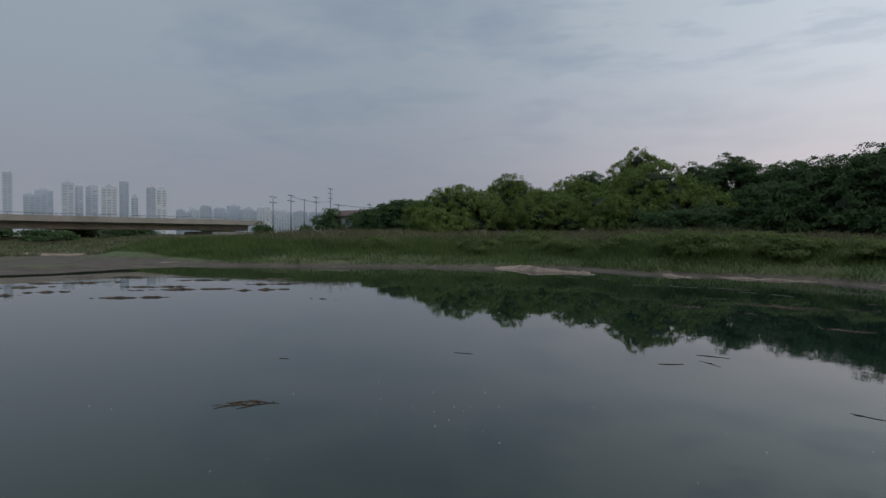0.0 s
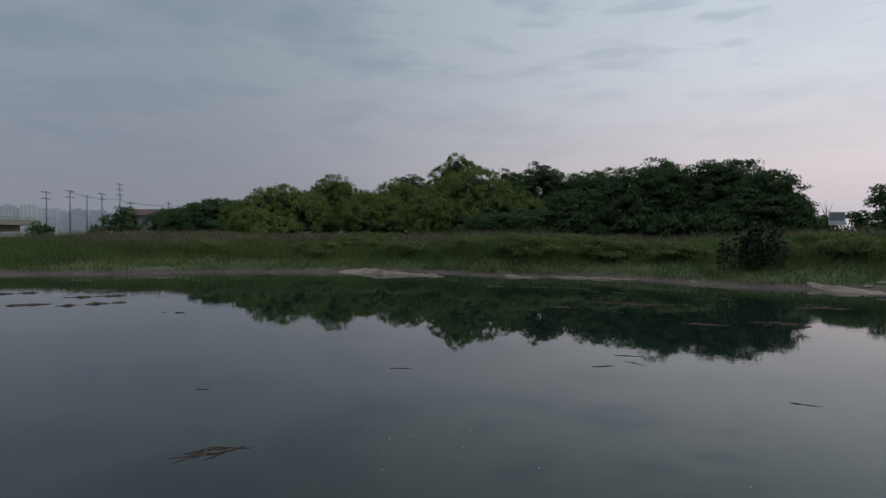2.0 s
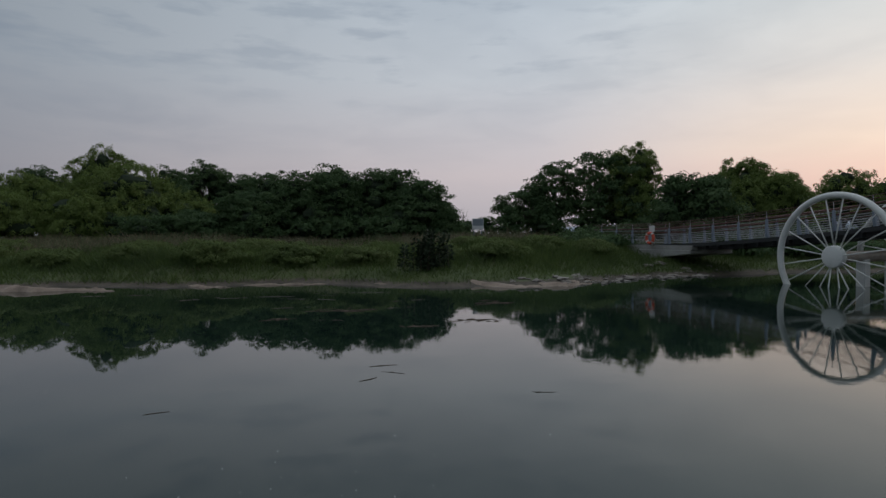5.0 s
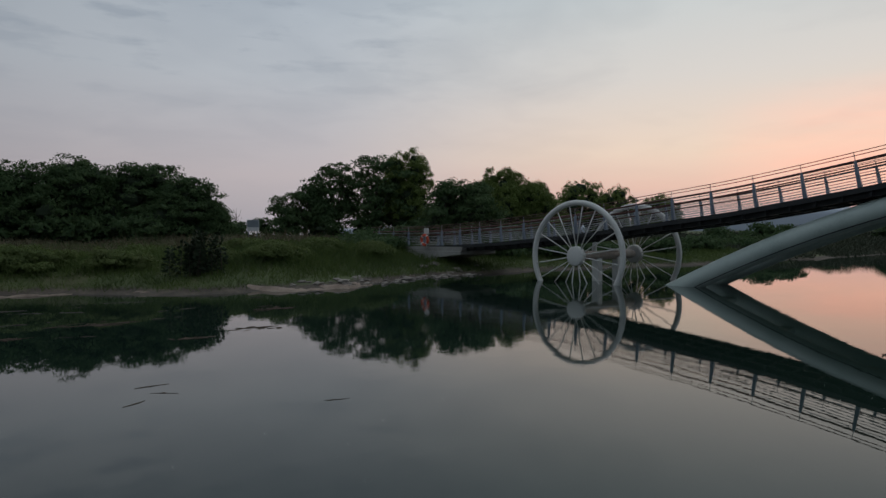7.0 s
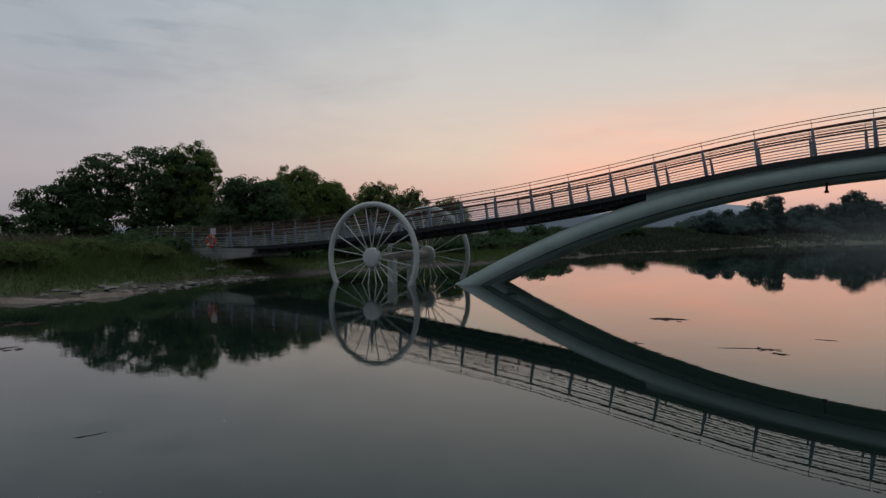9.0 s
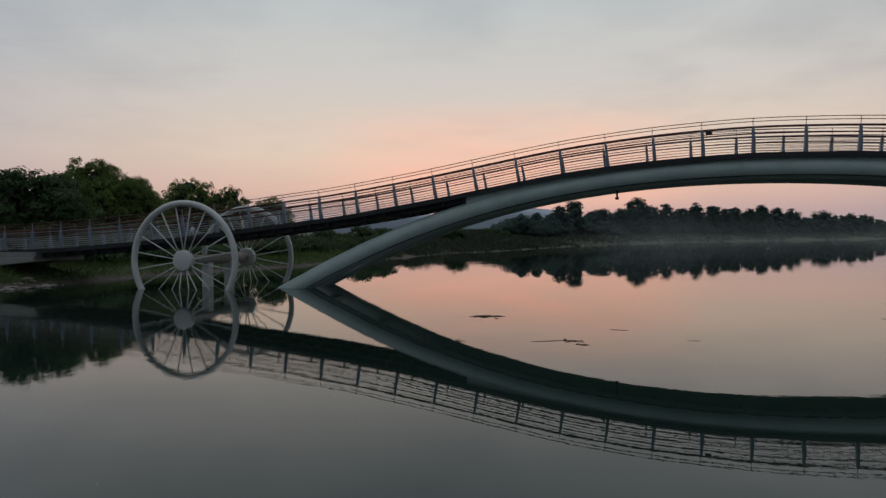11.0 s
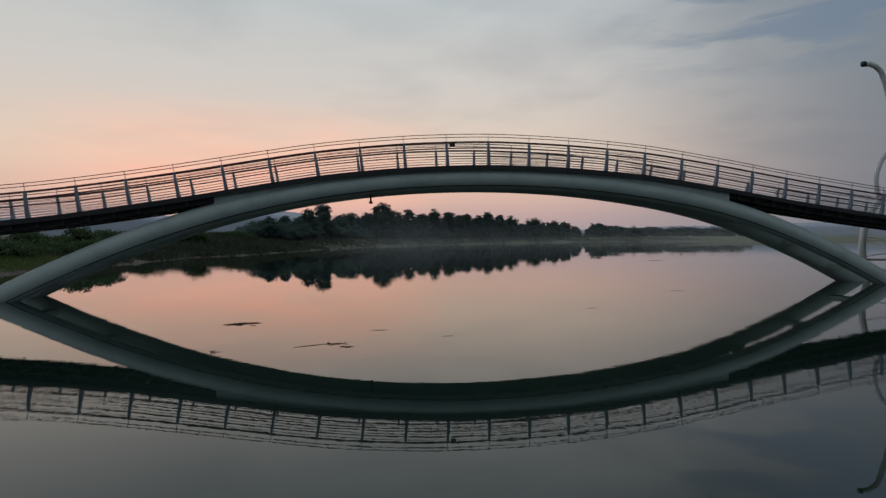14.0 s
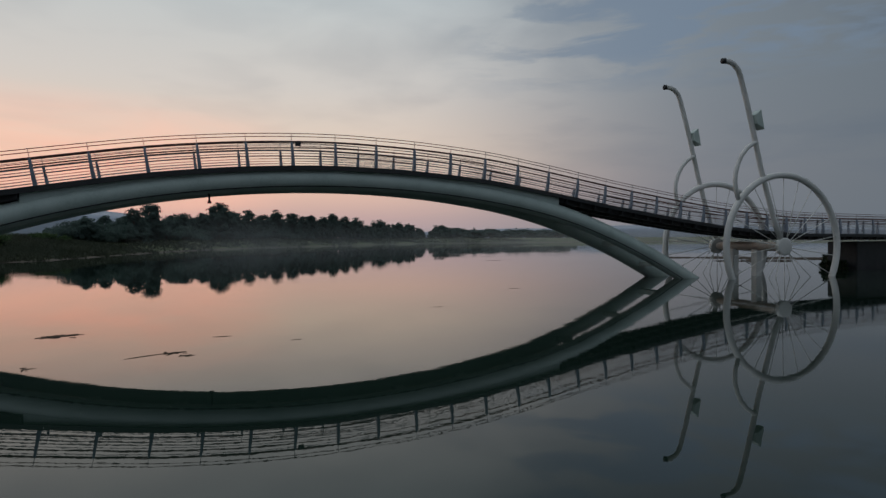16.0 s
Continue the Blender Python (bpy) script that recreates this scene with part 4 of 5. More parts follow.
def apartment(az0, az1, el, d, seed):
    """A haze-tinted tower block with window bands, end walls and roof boxes."""
    r = random.Random(seed)
    x, y = bearing((az0 + az1) / 2, d)
    w = math.tan(radians(abs(az1 - az0))) * d
    h = math.tan(radians(el)) * d + 2.5
    deep = 16.0
    ob = tagged(new("apartment_tower"), "pale haze-tinted apartment tower far across the plain", "apartment building", "distant towers")
    ob.matrix_basis = pose(x, y, 0, 0, 0, (az0 + az1) / 2)
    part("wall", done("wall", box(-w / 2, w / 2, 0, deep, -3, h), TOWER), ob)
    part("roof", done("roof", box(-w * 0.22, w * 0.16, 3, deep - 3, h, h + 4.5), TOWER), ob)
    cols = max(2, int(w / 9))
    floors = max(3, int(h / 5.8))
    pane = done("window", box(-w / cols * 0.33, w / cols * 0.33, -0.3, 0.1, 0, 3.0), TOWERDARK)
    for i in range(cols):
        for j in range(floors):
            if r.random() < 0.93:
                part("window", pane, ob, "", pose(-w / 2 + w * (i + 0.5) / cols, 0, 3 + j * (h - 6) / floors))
    return ob


TOWERS = [(169.63, 169.03, 4.82), (168.33, 167.60, 3.14), (167.59, 166.36, 3.51), (165.79, 164.95, 4.19), (164.9, 164.3, 4.0), (164.15, 163.26, 4.01), (163.02, 161.87, 3.97), (161.70, 160.99, 4.48), (160.83, 160.27, 3.27),
          (159.67, 158.95, 4.07), (158.9, 158.09, 4.0)]
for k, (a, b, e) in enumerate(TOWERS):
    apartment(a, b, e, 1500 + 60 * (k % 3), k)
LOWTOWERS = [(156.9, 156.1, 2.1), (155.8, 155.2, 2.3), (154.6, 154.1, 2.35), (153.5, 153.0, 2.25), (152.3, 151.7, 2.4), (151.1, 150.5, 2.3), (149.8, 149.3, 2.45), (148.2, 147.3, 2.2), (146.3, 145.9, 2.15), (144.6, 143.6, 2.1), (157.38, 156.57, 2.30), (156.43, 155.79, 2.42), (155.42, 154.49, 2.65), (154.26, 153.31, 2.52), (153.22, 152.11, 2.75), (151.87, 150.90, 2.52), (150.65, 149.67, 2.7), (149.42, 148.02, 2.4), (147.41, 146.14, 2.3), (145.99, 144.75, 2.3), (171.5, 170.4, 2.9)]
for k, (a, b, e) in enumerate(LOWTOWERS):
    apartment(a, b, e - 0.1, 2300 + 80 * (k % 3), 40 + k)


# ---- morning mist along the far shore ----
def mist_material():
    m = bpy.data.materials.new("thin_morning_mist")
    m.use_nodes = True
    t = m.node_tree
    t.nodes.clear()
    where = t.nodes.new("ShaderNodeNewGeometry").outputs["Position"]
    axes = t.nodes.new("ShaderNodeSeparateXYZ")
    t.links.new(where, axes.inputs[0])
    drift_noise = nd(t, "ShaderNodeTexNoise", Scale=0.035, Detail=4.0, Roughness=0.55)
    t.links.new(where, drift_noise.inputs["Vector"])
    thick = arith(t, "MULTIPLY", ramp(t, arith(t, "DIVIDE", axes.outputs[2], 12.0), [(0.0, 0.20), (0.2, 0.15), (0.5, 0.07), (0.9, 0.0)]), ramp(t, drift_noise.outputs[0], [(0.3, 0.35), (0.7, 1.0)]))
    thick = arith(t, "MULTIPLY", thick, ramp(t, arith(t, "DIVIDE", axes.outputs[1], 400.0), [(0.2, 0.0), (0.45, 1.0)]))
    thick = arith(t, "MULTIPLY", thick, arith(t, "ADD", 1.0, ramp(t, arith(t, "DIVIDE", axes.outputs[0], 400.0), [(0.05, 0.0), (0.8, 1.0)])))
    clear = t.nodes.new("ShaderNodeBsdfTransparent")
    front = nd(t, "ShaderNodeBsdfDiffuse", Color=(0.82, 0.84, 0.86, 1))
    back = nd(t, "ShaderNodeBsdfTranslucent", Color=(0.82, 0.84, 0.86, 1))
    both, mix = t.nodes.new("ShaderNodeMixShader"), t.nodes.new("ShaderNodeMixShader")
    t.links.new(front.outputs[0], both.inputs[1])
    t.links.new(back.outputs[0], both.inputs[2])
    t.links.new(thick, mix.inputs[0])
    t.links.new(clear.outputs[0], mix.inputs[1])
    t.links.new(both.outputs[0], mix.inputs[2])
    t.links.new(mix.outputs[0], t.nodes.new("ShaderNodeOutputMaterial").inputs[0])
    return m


MIST = mist_material()
FARSHORE = [(-33, 96), (-32, 120), (-32, 145), (-29, 170), (-22, 205), (-5, 248), (18, 294), (75, 392), (150, 420), (280, 428), (420, 425), (560, 345)]


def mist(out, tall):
    """An upright see-through sheet added as mist along the far shore, thinning out at both ends."""
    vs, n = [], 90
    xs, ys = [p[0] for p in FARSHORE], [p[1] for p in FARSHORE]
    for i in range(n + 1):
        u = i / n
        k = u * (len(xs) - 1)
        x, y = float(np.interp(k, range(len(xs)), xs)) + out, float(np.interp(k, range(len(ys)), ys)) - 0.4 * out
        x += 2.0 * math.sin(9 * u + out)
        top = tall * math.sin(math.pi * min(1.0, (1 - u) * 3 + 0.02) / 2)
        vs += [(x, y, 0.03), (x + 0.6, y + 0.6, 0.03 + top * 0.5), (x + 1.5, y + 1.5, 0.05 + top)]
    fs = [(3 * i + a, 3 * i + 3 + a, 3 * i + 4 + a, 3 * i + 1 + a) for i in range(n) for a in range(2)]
    return tagged(new("mist", mesh_of("mist", vs, fs, MIST, True)), "thin pale sheet standing in for mist along the far shore", "mist", kind="stuff")


# Two added pale sheets veil the far bank and lift its darks.
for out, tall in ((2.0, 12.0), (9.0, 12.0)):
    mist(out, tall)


# ---- road bridge upstream ----
def road_bridge():
    a, b = Vector((26, -99.5)), Vector((-60.4, -106.1))
    ang = math.degrees(math.atan2(b.y - a.y, b.x - a.x))
    n = (b - a).length
    top = tagged(new("road_bridge"), "long low concrete road bridge with pale parapet", "road bridge")
    top.matrix_basis = pose(a.x, a.y, 0, 0, 0, ang)
    part("girder", done("girder", box(-40, n, 1.0, 8.4, 3.0, 4.1), CONCRETE), top, "shaded concrete girder")
    part("deck", done("deck", box(-40, n + 1.5, -2.0, 10, 4.1, 4.5), PALECON), top)
    part("parapet", done("parapet", box(-40, n + 1.5, -2.0, -1.75, 4.5, 5.0), PALECON), top, "pale concrete parapet")
    part("railing", pipe("railing", [(-40, -1.9, 5.35), (n + 1.5, -1.9, 5.35)], 0.05, POST, 6), top, "thin steel rail on the parapet")
    post = done("railing_post", box(-0.04, 0.04, -1.94, -1.86, 5.0, 5.35), POST)
    for k in range(42):
        part("railing_post", post, top, "", pose(-38 + 3.1 * k, 0, 0))
    for s in (52, 12, -28):
        p = part("pier", done("pier", box(s - 1.0, s + 1.0, 0.5, 7.5, -2, 2.2, 0.1), PALECON), top)
        part("pier_cap", done("pier_cap", box(s - 1.8, s + 1.8, -0.6, 8.6, 2.2, 2.75, 0.1), PALECON), p, "pale pier cap")
    part("abutment", done("abutment", box(n - 9, n + 3, -1.2, 9.2, -1, 2.75, 0.1), CONCRETE), top, "dark concrete abutment")
    return top


road_bridge()


def gantry(x, y, z, h, arms):
    g = ground_z(x, y)
    ob = tagged(new("power_pole"), "thin dark railway mast with cross arms", "mast", "railway masts")
    ob.matrix_basis = pose(x, y, g, 0, 0, 35)
    part("mast", pipe("mast", [(0, 0, -0.2), (0, 0, z + h - g)], [0.34, 0.2], POST, 6), ob)
    for k in range(arms):
        zz = z + h - g - 0.6 - 2.6 * k
        part("cross_arm", pipe("cross_arm", [(-4.0, 0, zz), (4.0, 0, zz)], 0.2, POST, 6), ob)
    return ob


MASTS = [(-152, -252, 9, 12, 2), (-160.6, -250.1, 9, 13, 2), (-176, -262, 9, 12, 1), (-193.7, -263.9, 9, 19, 3), (-186, -266, 9, 14, 2), (-170, -225, 8, 9, 1), (-178, -212, 8, 9, 1), (-182, -196, 8, 8.5, 1)]
for x, y, z, h, arms in MASTS:
    gantry(x, y, z, h, arms)
for k, ((xa, ya, za), (xb, yb, zb)) in enumerate((((-160.6, -250.1, 21), (-193.7, -263.9, 20.5)), ((-170, -225, 16.5), (-182, -196, 16)), ((-193.7, -263.9, 21), (-170, -225, 16.5)))):
    path = [(xa + (xb - xa) * t / 12, ya + (yb - ya) * t / 12, za + (zb - za) * t / 12 - 1.2 * math.sin(math.pi * t / 12)) for t in range(13)]
    tagged(new("overhead_line", pipe("overhead_line", path, 0.10, POST, 5)), "dark overhead line strung between the masts", "cable", "overhead lines")


def shed():
    top = tagged(new("long_shed"), "long low building with a brown roof behind trees", "building")
    top.matrix_basis = pose(-105.5, -119.5, 0, 0, 0, 103)
    part("wall", done("wall", box(-13, 13, -3, 3, 1, 7.6), PALECON), top)
    bm = bmesh.new()
    prof = [(-3.6, 7.5), (0, 9.1), (3.6, 7.5), (0, 8.8)]
    a = [bm.verts.new((-13.6, y, z)) for y, z in prof]
    b = [bm.verts.new((13.6, y, z)) for y, z in prof]
    bm.faces.new(a), bm.faces.new(b[::-1])
    for k in range(4):
        bm.faces.new((a[k], b[k], b[(k + 1) % 4], a[(k + 1) % 4]))
    bmesh.ops.recalc_face_normals(bm, faces=bm.faces[:])
    part("roof", done("roof", bm, ROOF), top, "brown sheet roof")
    for k in range(8):
        part("window", done("window", box(-11.6 + 3.1 * k, -10.0 + 3.1 * k, -3.05, -2.95, 5.2, 6.6), TOWERDARK), top)
    return top


shed()
for x, y, z, w in [(-97, -131, 9.4, 8.5), (-92, -110, 8.0, 7.5), (-86, -99, 7.6, 7.5), (-80, -88, 8.0, 8.0), (-74, -83, 7.4, 7.0), (-60, -120, 4.6, 5.0), (-45, -128, 4.4, 9), (-20, -122, 4.2, 10), (0, -125, 4.0, 9), (-33, -118, 4.3, 8)]:
    tree(x, y, z, w * 1.2, "dark", "dull green tree near the railway", 2600, 0.5, 10)


# ---- things on the bank ----
def info_sign():
    x, y = -49.6, 8.0
    g = ground_z(x, y)
    top = tagged(new("information_sign"), "grey sign board with a white base on two posts", "sign")
    top.matrix_basis = pose(x, y, g - 0.1, 0, 0, 97)
    h = 4.06 - g + 0.1
    for s in (-0.33, 0.33):
        part("post", pipe("post", [(s, 0.03, 0), (s, 0.03, h - 0.1)], 0.035, POST, 8), top)
    part("frame", done("frame", box(-0.5, 0.5, -0.035, 0.035, h - 0.93, h, 0.015), WHITE), top, "white sign frame")
    part("face", done("face", box(-0.46, 0.46, -0.045, -0.03, h - 0.61, h - 0.035), SIGNFACE), top, "plain grey sign face")
    part("face", done("face", box(-0.46, 0.46, 0.03, 0.045, h - 0.61, h - 0.035), SIGNFACE), top, "plain grey sign face")
    return top


def life_ring():
    top = tagged(new("life_ring_stand"), "orange life ring on a white box at the railing", "life ring")
    top.matrix_basis = BRIDGE @ pose(-41.8, -0.34, deck_z(-41.8) - 0.15)
    part("post", pipe("post", [(0, 0.04, 0), (0, 0.04, 1.35)], 0.05, WHITE, 10), top)
    part("box", done("box", box(-0.22, 0.22, -0.06, 0.12, 1.05, 1.5, 0.03), WHITE), top, "small white rescue box")
    r = part("ring", ring("ring", 0.36, 0.10, ORANGE, 12, 36), top, "orange-red ring", pose(0, -0.14, 0.62))
    for k in range(4):
        a = math.pi / 4 + math.pi / 2 * k
        c = (0.36 * math.cos(a), 0, 0.36 * math.sin(a))
        d = (-math.sin(a) * 0.05, 0, math.cos(a) * 0.05)
        part("band", pipe("band", [(c[0] - d[0], 0, c[2] - d[2]), (c[0] + d[0], 0, c[2] + d[2])], 0.106, WHITE, 10), r, "white band")
    return top


info_sign()
life_ring()


def leafy_plant(x, y, h, seed):
    """A clump of upright leafy stems."""
    r = np.random.default_rng(seed)
    g = max(0.0, ground_z(x, y))
    top = tagged(new("tall_weed"), "dark upright leafy weed clump at the shore", "shrub")
    top.matrix_basis = pose(x, y, g - 0.05)
    quads = []
    for k in range(15):
        bx, by = r.normal(size=2) * (0.3, 0.5)
        hh = h * (0.55 + 0.45 * r.random())
        lx, ly = r.normal(size=2) * 0.2
        part("stem", pipe("stem", [(bx, by, 0), (bx + lx * 0.4, by + ly * 0.4, hh * 0.5), (bx + lx, by + ly, hh)], [0.03, 0.02, 0.008], BARK, 5), top)
        n = 130
        t = r.uniform(0.12, 1.02, n)
        P = np.stack([bx + lx * t, by + ly * t, hh * t], 1)
        d = r.normal(size=(n, 3)) * (1, 1, 0.5)
        d /= np.linalg.norm(d, axis=1)[:, None]
        P = P + d * (0.05 + 0.22 * r.random(n))[:, None] * (1.25 - t)[:, None]
        b = np.cross(d, r.normal(size=(n, 3)))
        b /= np.linalg.norm(b, axis=1)[:, None]
        L = 0.13 + 0.16 * r.random(n)[:, None]
        quads.append(np.stack([P, P + d * L * 0.5 + b * L * 0.3, P + d * L, P + d * L * 0.5 - b * L * 0.3], 1))
    part("foliage", cards("foliage", np.concatenate(quads), WEEDLEAF), top)
    return top


leafy_plant(-32.4, 2.3, 2.25, 11)
leafy_plant(39.6, 40.6, 0.8, 20)
leafy_plant(40.3, 41.5, 0.9, 21)
leafy_plant(40.9, 41.4, 1.3, 22)
leafy_plant(41.5, 41.1, 1.5, 23)
MOUNDS = [(-38.5, 14.0, 1.0, 4.0), (-38, 10.2, 0.9, 3.6), (-35.8, 7.2, 0.95, 4.2), (-36.5, 3.6, 0.8, 3.4), (-35.8, -1.2, 0.85, 4.0), (-37.5, -5.5, 1.15, 5.0), (-36.5, -10.5, 1.3, 5.6), (-38.5, -15.5, 1.0, 4.6),
          (-38, -20.5, 1.0, 5.0), (-35, -26, 0.95, 4.6), (-41.5, 6.5, 0.8, 4.4), (-42.5, 0.0, 0.9, 5.0), (-43.5, -9.0, 1.1, 5.4), (-44, -17, 1.0, 5.2), (-40.5, -26, 1.0, 5.0), (-31, -32.5, 0.9, 4.4), (-44.5, 12.0, 0.8, 4.2), (-46, -28, 1.0, 5.5)]
for x, y, h, w in MOUNDS:
    tree(x, y, ground_z(x, y) + h, w, "shrub", "low rounded mound of green herbs on the bank", int(2600 * w), 0.13, 16, "bush", "bush", 0.0)


# ---- shore: sand bars, rocks, mud and drift ----
def bar(name, label, cx, cy, length, width, rise, turn, mat, seed):
    """A low uneven spit with a tapering outline."""
    r = np.random.default_rng(seed)
    ph = r.uniform(0, 6.28, 4)
    nu, nv = 70, 11
    vs = []
    for i in range(nu + 1):
        u = i / nu * 2 - 1
        half = 0.5 * width * (1 - abs(u) ** 2.2) ** 0.7 * (0.55 + 0.2 * math.sin(5 * u + ph[0]) + 0.12 * math.sin(17 * u + ph[3]) + 0.4 * float(noise.noise(Vector((u * 9, 3.1, seed)))) + 0.3 * float(noise.noise(Vector((u * 24, 7.7, seed))))) if abs(u) < 1 else 0.01
        mid = 0.35 * width * math.sin(2.3 * u + ph[1]) + 0.08 * width * math.sin(13 * u + ph[2])
        for j in range(nv + 1):
            w = j / nv * 2 - 1
            z = rise * (1 - w * w) * (1 - u * u) ** 0.5 * (0.8 + 0.3 * math.sin(9 * u + ph[2] + 3 * w)) - 0.05
            z += rise * (1 - w * w) * (0.3 * float(noise.noise(Vector((u * length * 0.9, w * width * 1.5, seed)))) + 0.35 * float(noise.noise(Vector((u * length * 2.6, w * width * 3.1, seed + 5)))))
            vs.append((u * length / 2, mid + w * half, z))
    fs = [(i * (nv + 1) + j, (i + 1) * (nv + 1) + j, (i + 1) * (nv + 1) + j + 1, i * (nv + 1) + j + 1) for i in range(nu) for j in range(nv)]
    ob = new(name, mesh_of(name, vs, fs, mat, True))
    ob.matrix_basis = pose(cx, cy, 0.0, 0, 0, turn)
    return tagged(ob, label, name.replace("_", " "))


SPITS = [(-31.2, 9.6, 8, 2.4, 0.2, 112), (-32.4, -21.0, 17, 3.0, 0.3, 66), (-30.2, -24.5, 12, 1.1, 0.2, 118), (-25.5, -30, 11, 1.0, 0.2, 130), (-31.6, -10.0, 4.5, 0.9, 0.16, 75), (-30.0, 4.8, 12, 3.8, 0.24, 95), (-30.4, 8.8, 6, 1.5, 0.22, 110),
         (-18.5, -40, 8, 1.2, 0.2, 150), (-18, -63, 40, 2.5, 0.4, 176), (-32, -5.5, 5, 0.7, 0.14, 100)]
for k, (x, y, l, w, h, a) in enumerate(SPITS):
    bar("sand_bar", "pale pinkish sand spit at the water's edge", x, y, l, w, h, a, SAND, 60 + k)
FLATS = [(-9.6, -21.6, 2.2, 0.4), (-5.4, -24.9, 2.4, 0.5), (-6.0, -21.8, 1.2, 0.3), (-12.8, -23.6, 2.0, 0.3), (-13.7, -19.6, 1.8, 0.35), (-11.7, -13.0, 1.1, 0.14), (-7.4, -17.8, 2.2, 0.2), (-10.0, -19.5, 3.0, 0.3), (-8, -26, 3.2, 0.5),
         (-3, -27.5, 4.0, 0.6), (-11, -28, 5, 0.6), (-24.7, -7.3, 4.0, 0.5), (-24.1, -3.2, 3.5, 0.5), (-26.5, -1, 5.0, 0.5), (-25.5, -5, 5.5, 0.5), (-21, -4, 2.6, 0.25), (-23, 1.0, 2.2, 0.25), (-20.5, 0.2, 1.4, 0.15), (-17.6, -1.8, 1.5, 0.14), (-27, -12, 4, 0.4), (-26.2, 4.5, 2.4, 0.3),
         (-15.2, -21.8, 1.5, 0.3), (-4.5, -21.5, 1.1, 0.2), (-12, -17.3, 1.6, 0.2)]
for k, (x, y, l, w) in enumerate(FLATS):
    if y < -15:
        bar("mud_patch", "low brown mud patch breaking the water", x, y, l * 1.5, w * 0.95, 0.10, 144 + (k * 7) % 14, MUD, 90 + k)
    else:
        bar("weed_patch", "dark wet weed patch at the surface", x, y, l * 1.3, w * 0.8, 0.065, 75 + (k * 47) % 40, WEED, 90 + k)


def drift(x, y, length, turn, stems, seed, spread=0.12):
    """Dead stems floating together on the water."""
    r = random.Random(seed)
    top = tagged(new("floating_driftwood"), "dark dead stems drifting on the still water", "driftwood")
    top.matrix_basis = pose(x, y, 0.0, 0, 0, turn)
    if stems > 3:
        stems *= 3
    for k in range(stems):
        l = length * (0.05 + 0.4 * r.random() ** 2) if k else length * (0.75 if stems > 3 else 1.0)
        cx, cy = length * max(-0.5, min(0.5, r.gauss(-0.08, 0.2))) if k else 0.0, r.gauss(0, 1.5) * spread * (1 if k else 0)
        a = r.gauss(0, 0.6) if k else 0.0
        bow = (r.random() - 0.5) * 0.12 * l
        pts = []
        for i in range(6):
            u = i / 5 - 0.5
            pts.append((cx + u * l * math.cos(a), cy + u * l * math.sin(a) + bow * (0.25 - u * u) * 4, 0.001 + 0.004 * r.random()))
        w = (1.0 + 1.2 * r.random()) * (1 if length < 1.2 else 1.8)
        part("stem", pipe("stem", pts, [0.0015 * w, 0.003 * w, 0.004 * w, 0.004 * w, 0.003 * w, 0.0015 * w], WOOD, 5), top)
    return top


DRIFT = [(-3.72, -3.49, 0.82, -39, 7, 0.05), (-7.4, 18.0, 1.5, 21, 6, 0.16), (-7.55, 18.1, 0.6, 15, 4, 0.10), (-4.23, 14.34, 0.93, 37, 1, 0.01), (-3.75, 14.65, 0.6, 18, 6, 0.07), (-3.3, 14.2, 0.4, 12, 4, 0.05), (-10.84, -0.37, 0.55, 100, 2, 0.2), (-10.2, -0.2, 0.5, 60, 2, 0.1), (-9.74, -0.65, 0.4, 130, 2, 0.05),
         (-8.05, -3.65, 0.35, 112, 1, 0.01), (-6.2, 13.4, 0.35, 25, 4, 0.08), (-3.0, 16.9, 0.5, 8, 2, 0.03), (-1.0, 15.9, 0.3, 20, 2, 0.03), (4.0, 22.5, 0.4, 0, 2, 0.03), (9.5, 30, 0.6, -10, 2, 0.03), (-20, -1.5, 2.5, 95, 7, 0.2), (-17, 2.5, 1.6, 95, 5, 0.2), (-21.5, 4, 2.0, 100, 6, 0.2),
         (-5.6, -5.5, 0.2, 110, 3, 0.02), (-8.5, 2.2, 0.4, 80, 2, 0.04), (-16, 0.8, 1.2, 90, 4, 0.1), (-18, -3.5, 1.4, 105, 4, 0.1), (20, 70, 2.0, 0, 4, 0.2)]
for k, (x, y, l, a, n, sp) in enumerate(DRIFT):
    drift(x, y, l, a, n, 200 + k, sp)


def rock(x, y, size, seed):
    r = random.Random(seed)
    bm = bmesh.new()
    bmesh.ops.create_icosphere(bm, subdivisions=2, radius=size)
    for v in bm.verts:
        q = 0.75 + 0.5 * noise.noise(v.co * (1.6 / size) + Vector((seed, 0, 0)))
        v.co = Vector((v.co.x * q * 1.25, v.co.y * q, v.co.z * q * 0.42))
    ob = new("rock", done("rock", bm, ROCK))
    ob.matrix_basis = pose(x, y, max(ground_z(x, y), 0.0) + size * 0.1, 0, 0, r.random() * 360)
    return tagged(ob, "pale weathered rock on the muddy shore", "rock", "shore rocks")


rr = random.Random(5)
for k in range(110):
    t = rr.random()
    x, y = -29.5 - 6.0 * t + rr.gauss(0, 0.7), 7.0 + 13.5 * t + rr.gauss(0, 0.7)
    rock(x, y, 0.08 + 0.22 * rr.random() ** 2 + (0.2 if k % 17 == 0 else 0), k)
for k, (x, y, s) in enumerate(((-37.6, 18.3, 0.5), (-36.8, 17.2, 0.4), (-36.5, 19.6, 0.42))):
    rock(x, y, s, 300 + k)

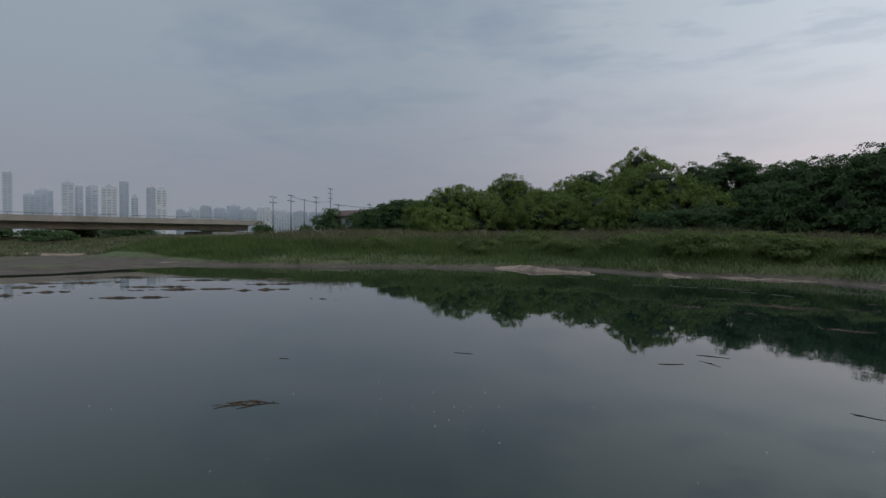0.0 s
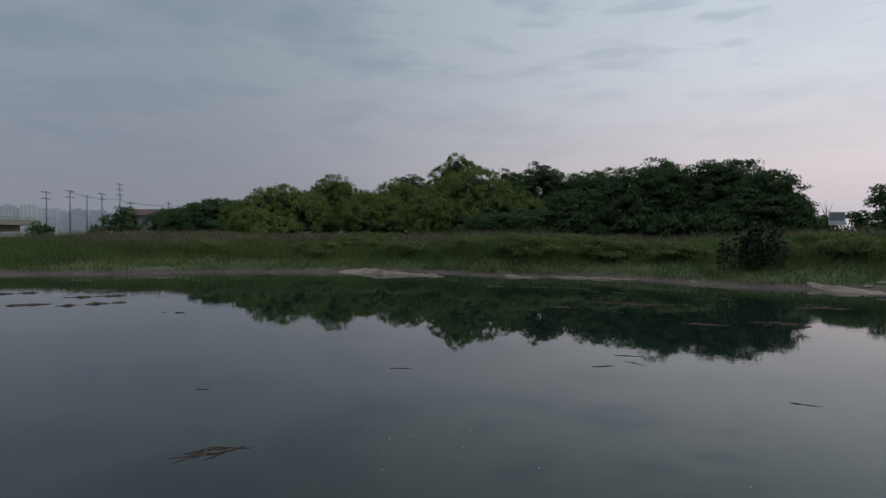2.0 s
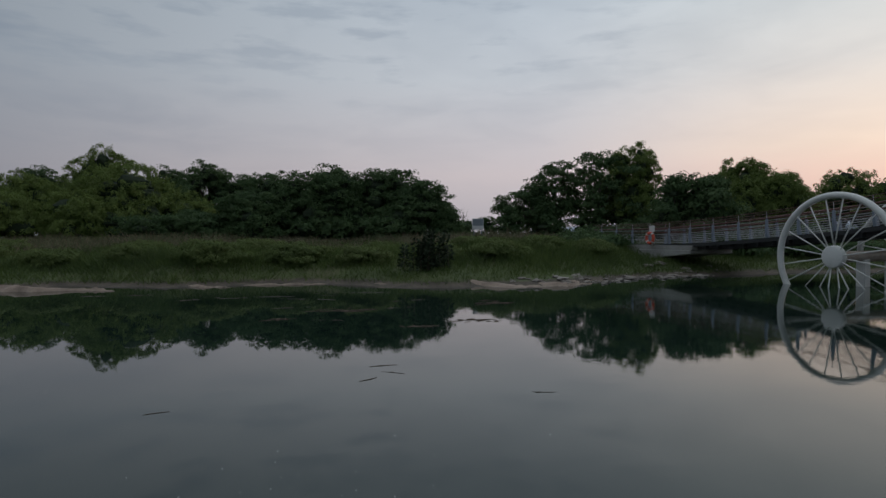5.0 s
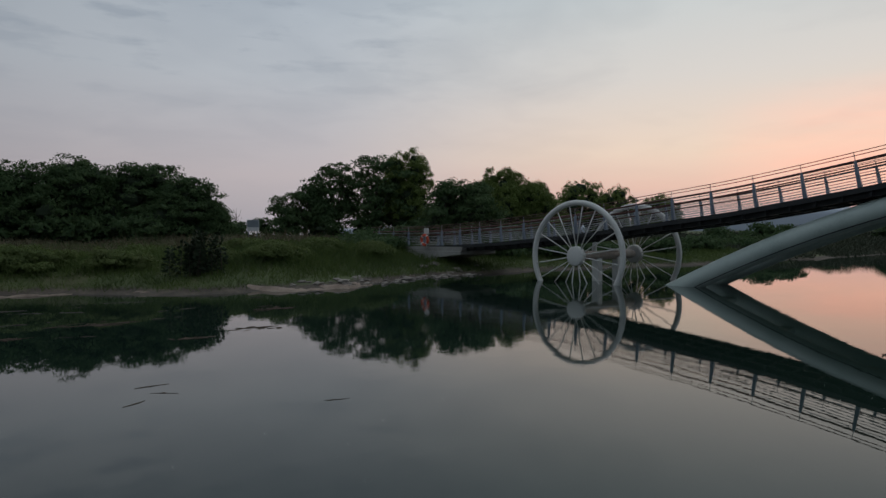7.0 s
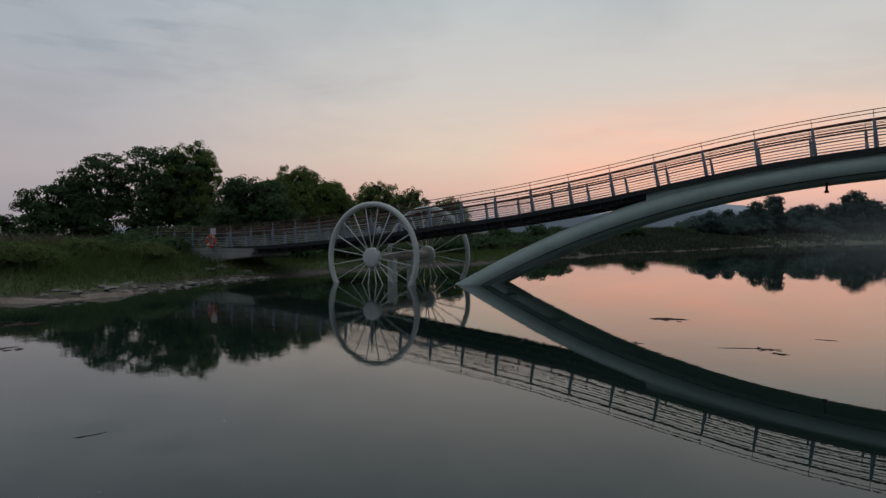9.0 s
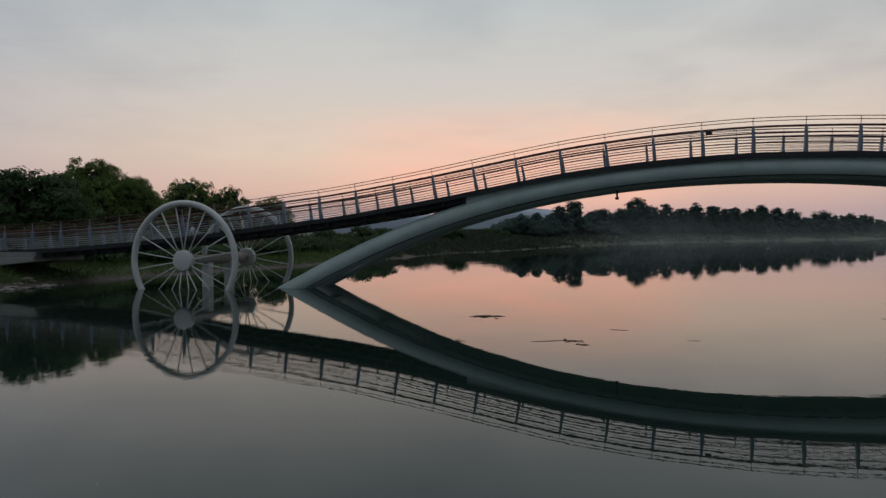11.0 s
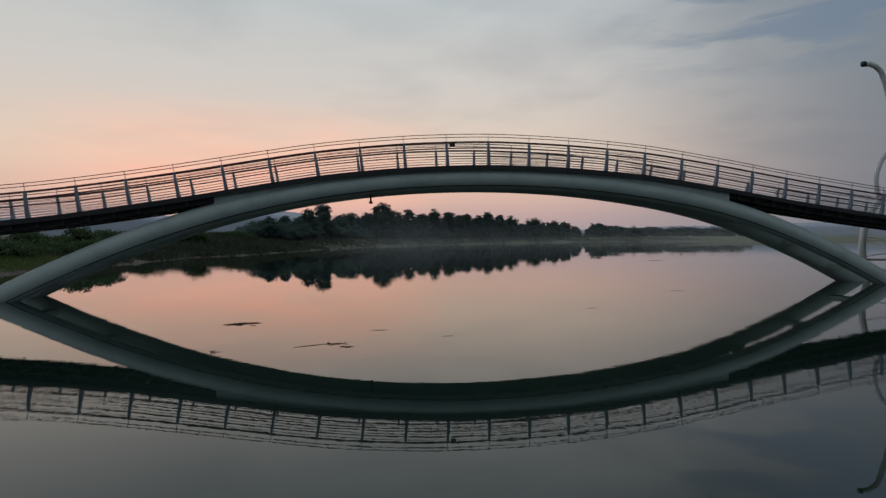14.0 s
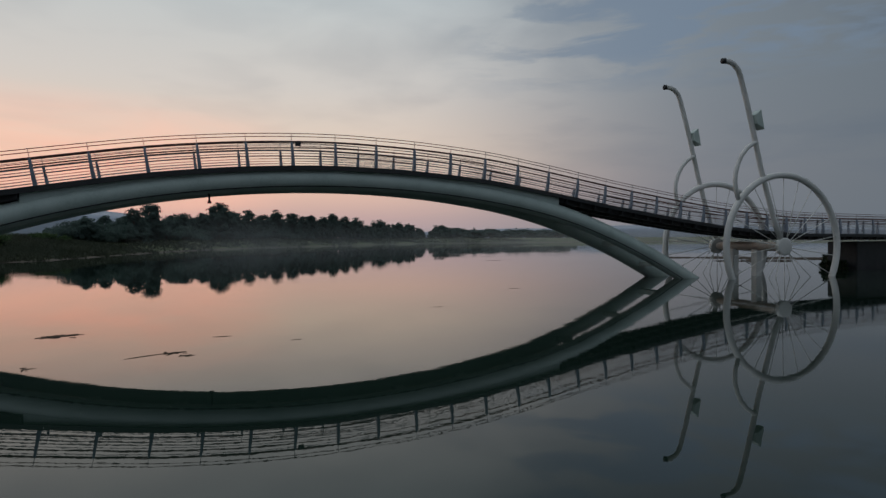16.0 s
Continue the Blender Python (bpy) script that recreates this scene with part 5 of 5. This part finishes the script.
r9 = np.random.default_rng(9)
flecks = []
for cx, cy, sx, sy, n in ((-4.9, -1.1, 0.3, 0.5, 18), (-5.2, -2.2, 0.7, 1.2, 14), (-3, 1, 2.5, 3, 16), (-8, 0, 3, 4, 16), (-3.7, 10.4, 0.9, 0.9, 60), (-5.4, 9.6, 0.8, 0.8, 30)):
    P = np.stack([r9.normal(cx, sx, n), r9.normal(cy, sy, n), np.full(n, 0.012)], 1)
    s = (0.003 + 0.005 * r9.random(n))[:, None]
    e1, e2 = np.array([1, 0.2, 0.0]), np.array([-0.2, 1, 0.0])
    flecks.append(np.stack([P - e1 * s, P - e2 * s, P + e1 * s, P + e2 * s], 1))
tagged(new("foam_flecks", cards("foam_flecks", np.concatenate(flecks), FOAM)), "tiny white foam flecks floating on the water", "foam", kind="stuff")
for k, (x, y, l, w, a) in enumerate(((49, 70, 22, 1.0, -20), (56, 62, 20, 0.9, -30), (46, 58, 9, 0.5, -25))):
    bar("mud_bank", "thin dark mud bank far out on the water", x, y, l, w, 0.2, a, MUD, 400 + k)
stake = tagged(new("stake", pipe("stake", [(60, 118, -0.5), (59.9, 118, 0.9), (60.2, 118, 1.5)], [0.12, 0.1, 0.06], WOOD, 7)), "dark bent stake standing in the water", "stake")


# ---- lamps and a bare sapling far off ----
def street_lamp(x, y, z):
    g = ground_z(x, y)
    top = tagged(new("street_lamp"), "small lit lamp on a pole on the far bank", "lamp", "far bank lamps")
    top.matrix_basis = pose(x, y, g - 0.2)
    part("pole", pipe("pole", [(0, 0, 0), (0, 0, z - g + 0.2)], 0.14, POST, 8), top)
    verts, faces = blob_core([((0, 0, z - g + 0.35), (0.8, 0.8, 0.6))], 1.0)
    part("globe", mesh_of("globe", verts, faces, LAMP, True), top, "lit round lamp globe")


def bare_sapling(x, y, h):
    r = random.Random(31)
    top = tagged(new("bare_tree"), "small bare grey tree behind the sign", "tree")
    top.matrix_basis = pose(x, y, ground_z(x, y) - 0.1)
    part("trunk", pipe("trunk", [(0, 0, 0), (0.1, 0.05, h * 0.5), (0.05, -0.1, h)], [0.09, 0.05, 0.015], BARK, 6), top)
    for k in range(22):
        a, z0, l = r.uniform(0, 6.28), h * r.uniform(0.3, 0.85), h * r.uniform(0.2, 0.42)
        end = (l * 0.5 * math.cos(a), l * 0.5 * math.sin(a), z0 + l * 0.9)
        part("branch", pipe("branch", [(0.06, 0, z0), (end[0] * 0.5, end[1] * 0.5, z0 + l * 0.3), end], [0.03, 0.02, 0.008], BARK, 5), top)


bare_sapling(-76.0, 10.6, 3.6)
for x, y, z in [(414.2, 513.4, 14.4), (460.9, 471.9, 13.3), (465.9, 472.6, 13.3)]:
    street_lamp(x, y, z)
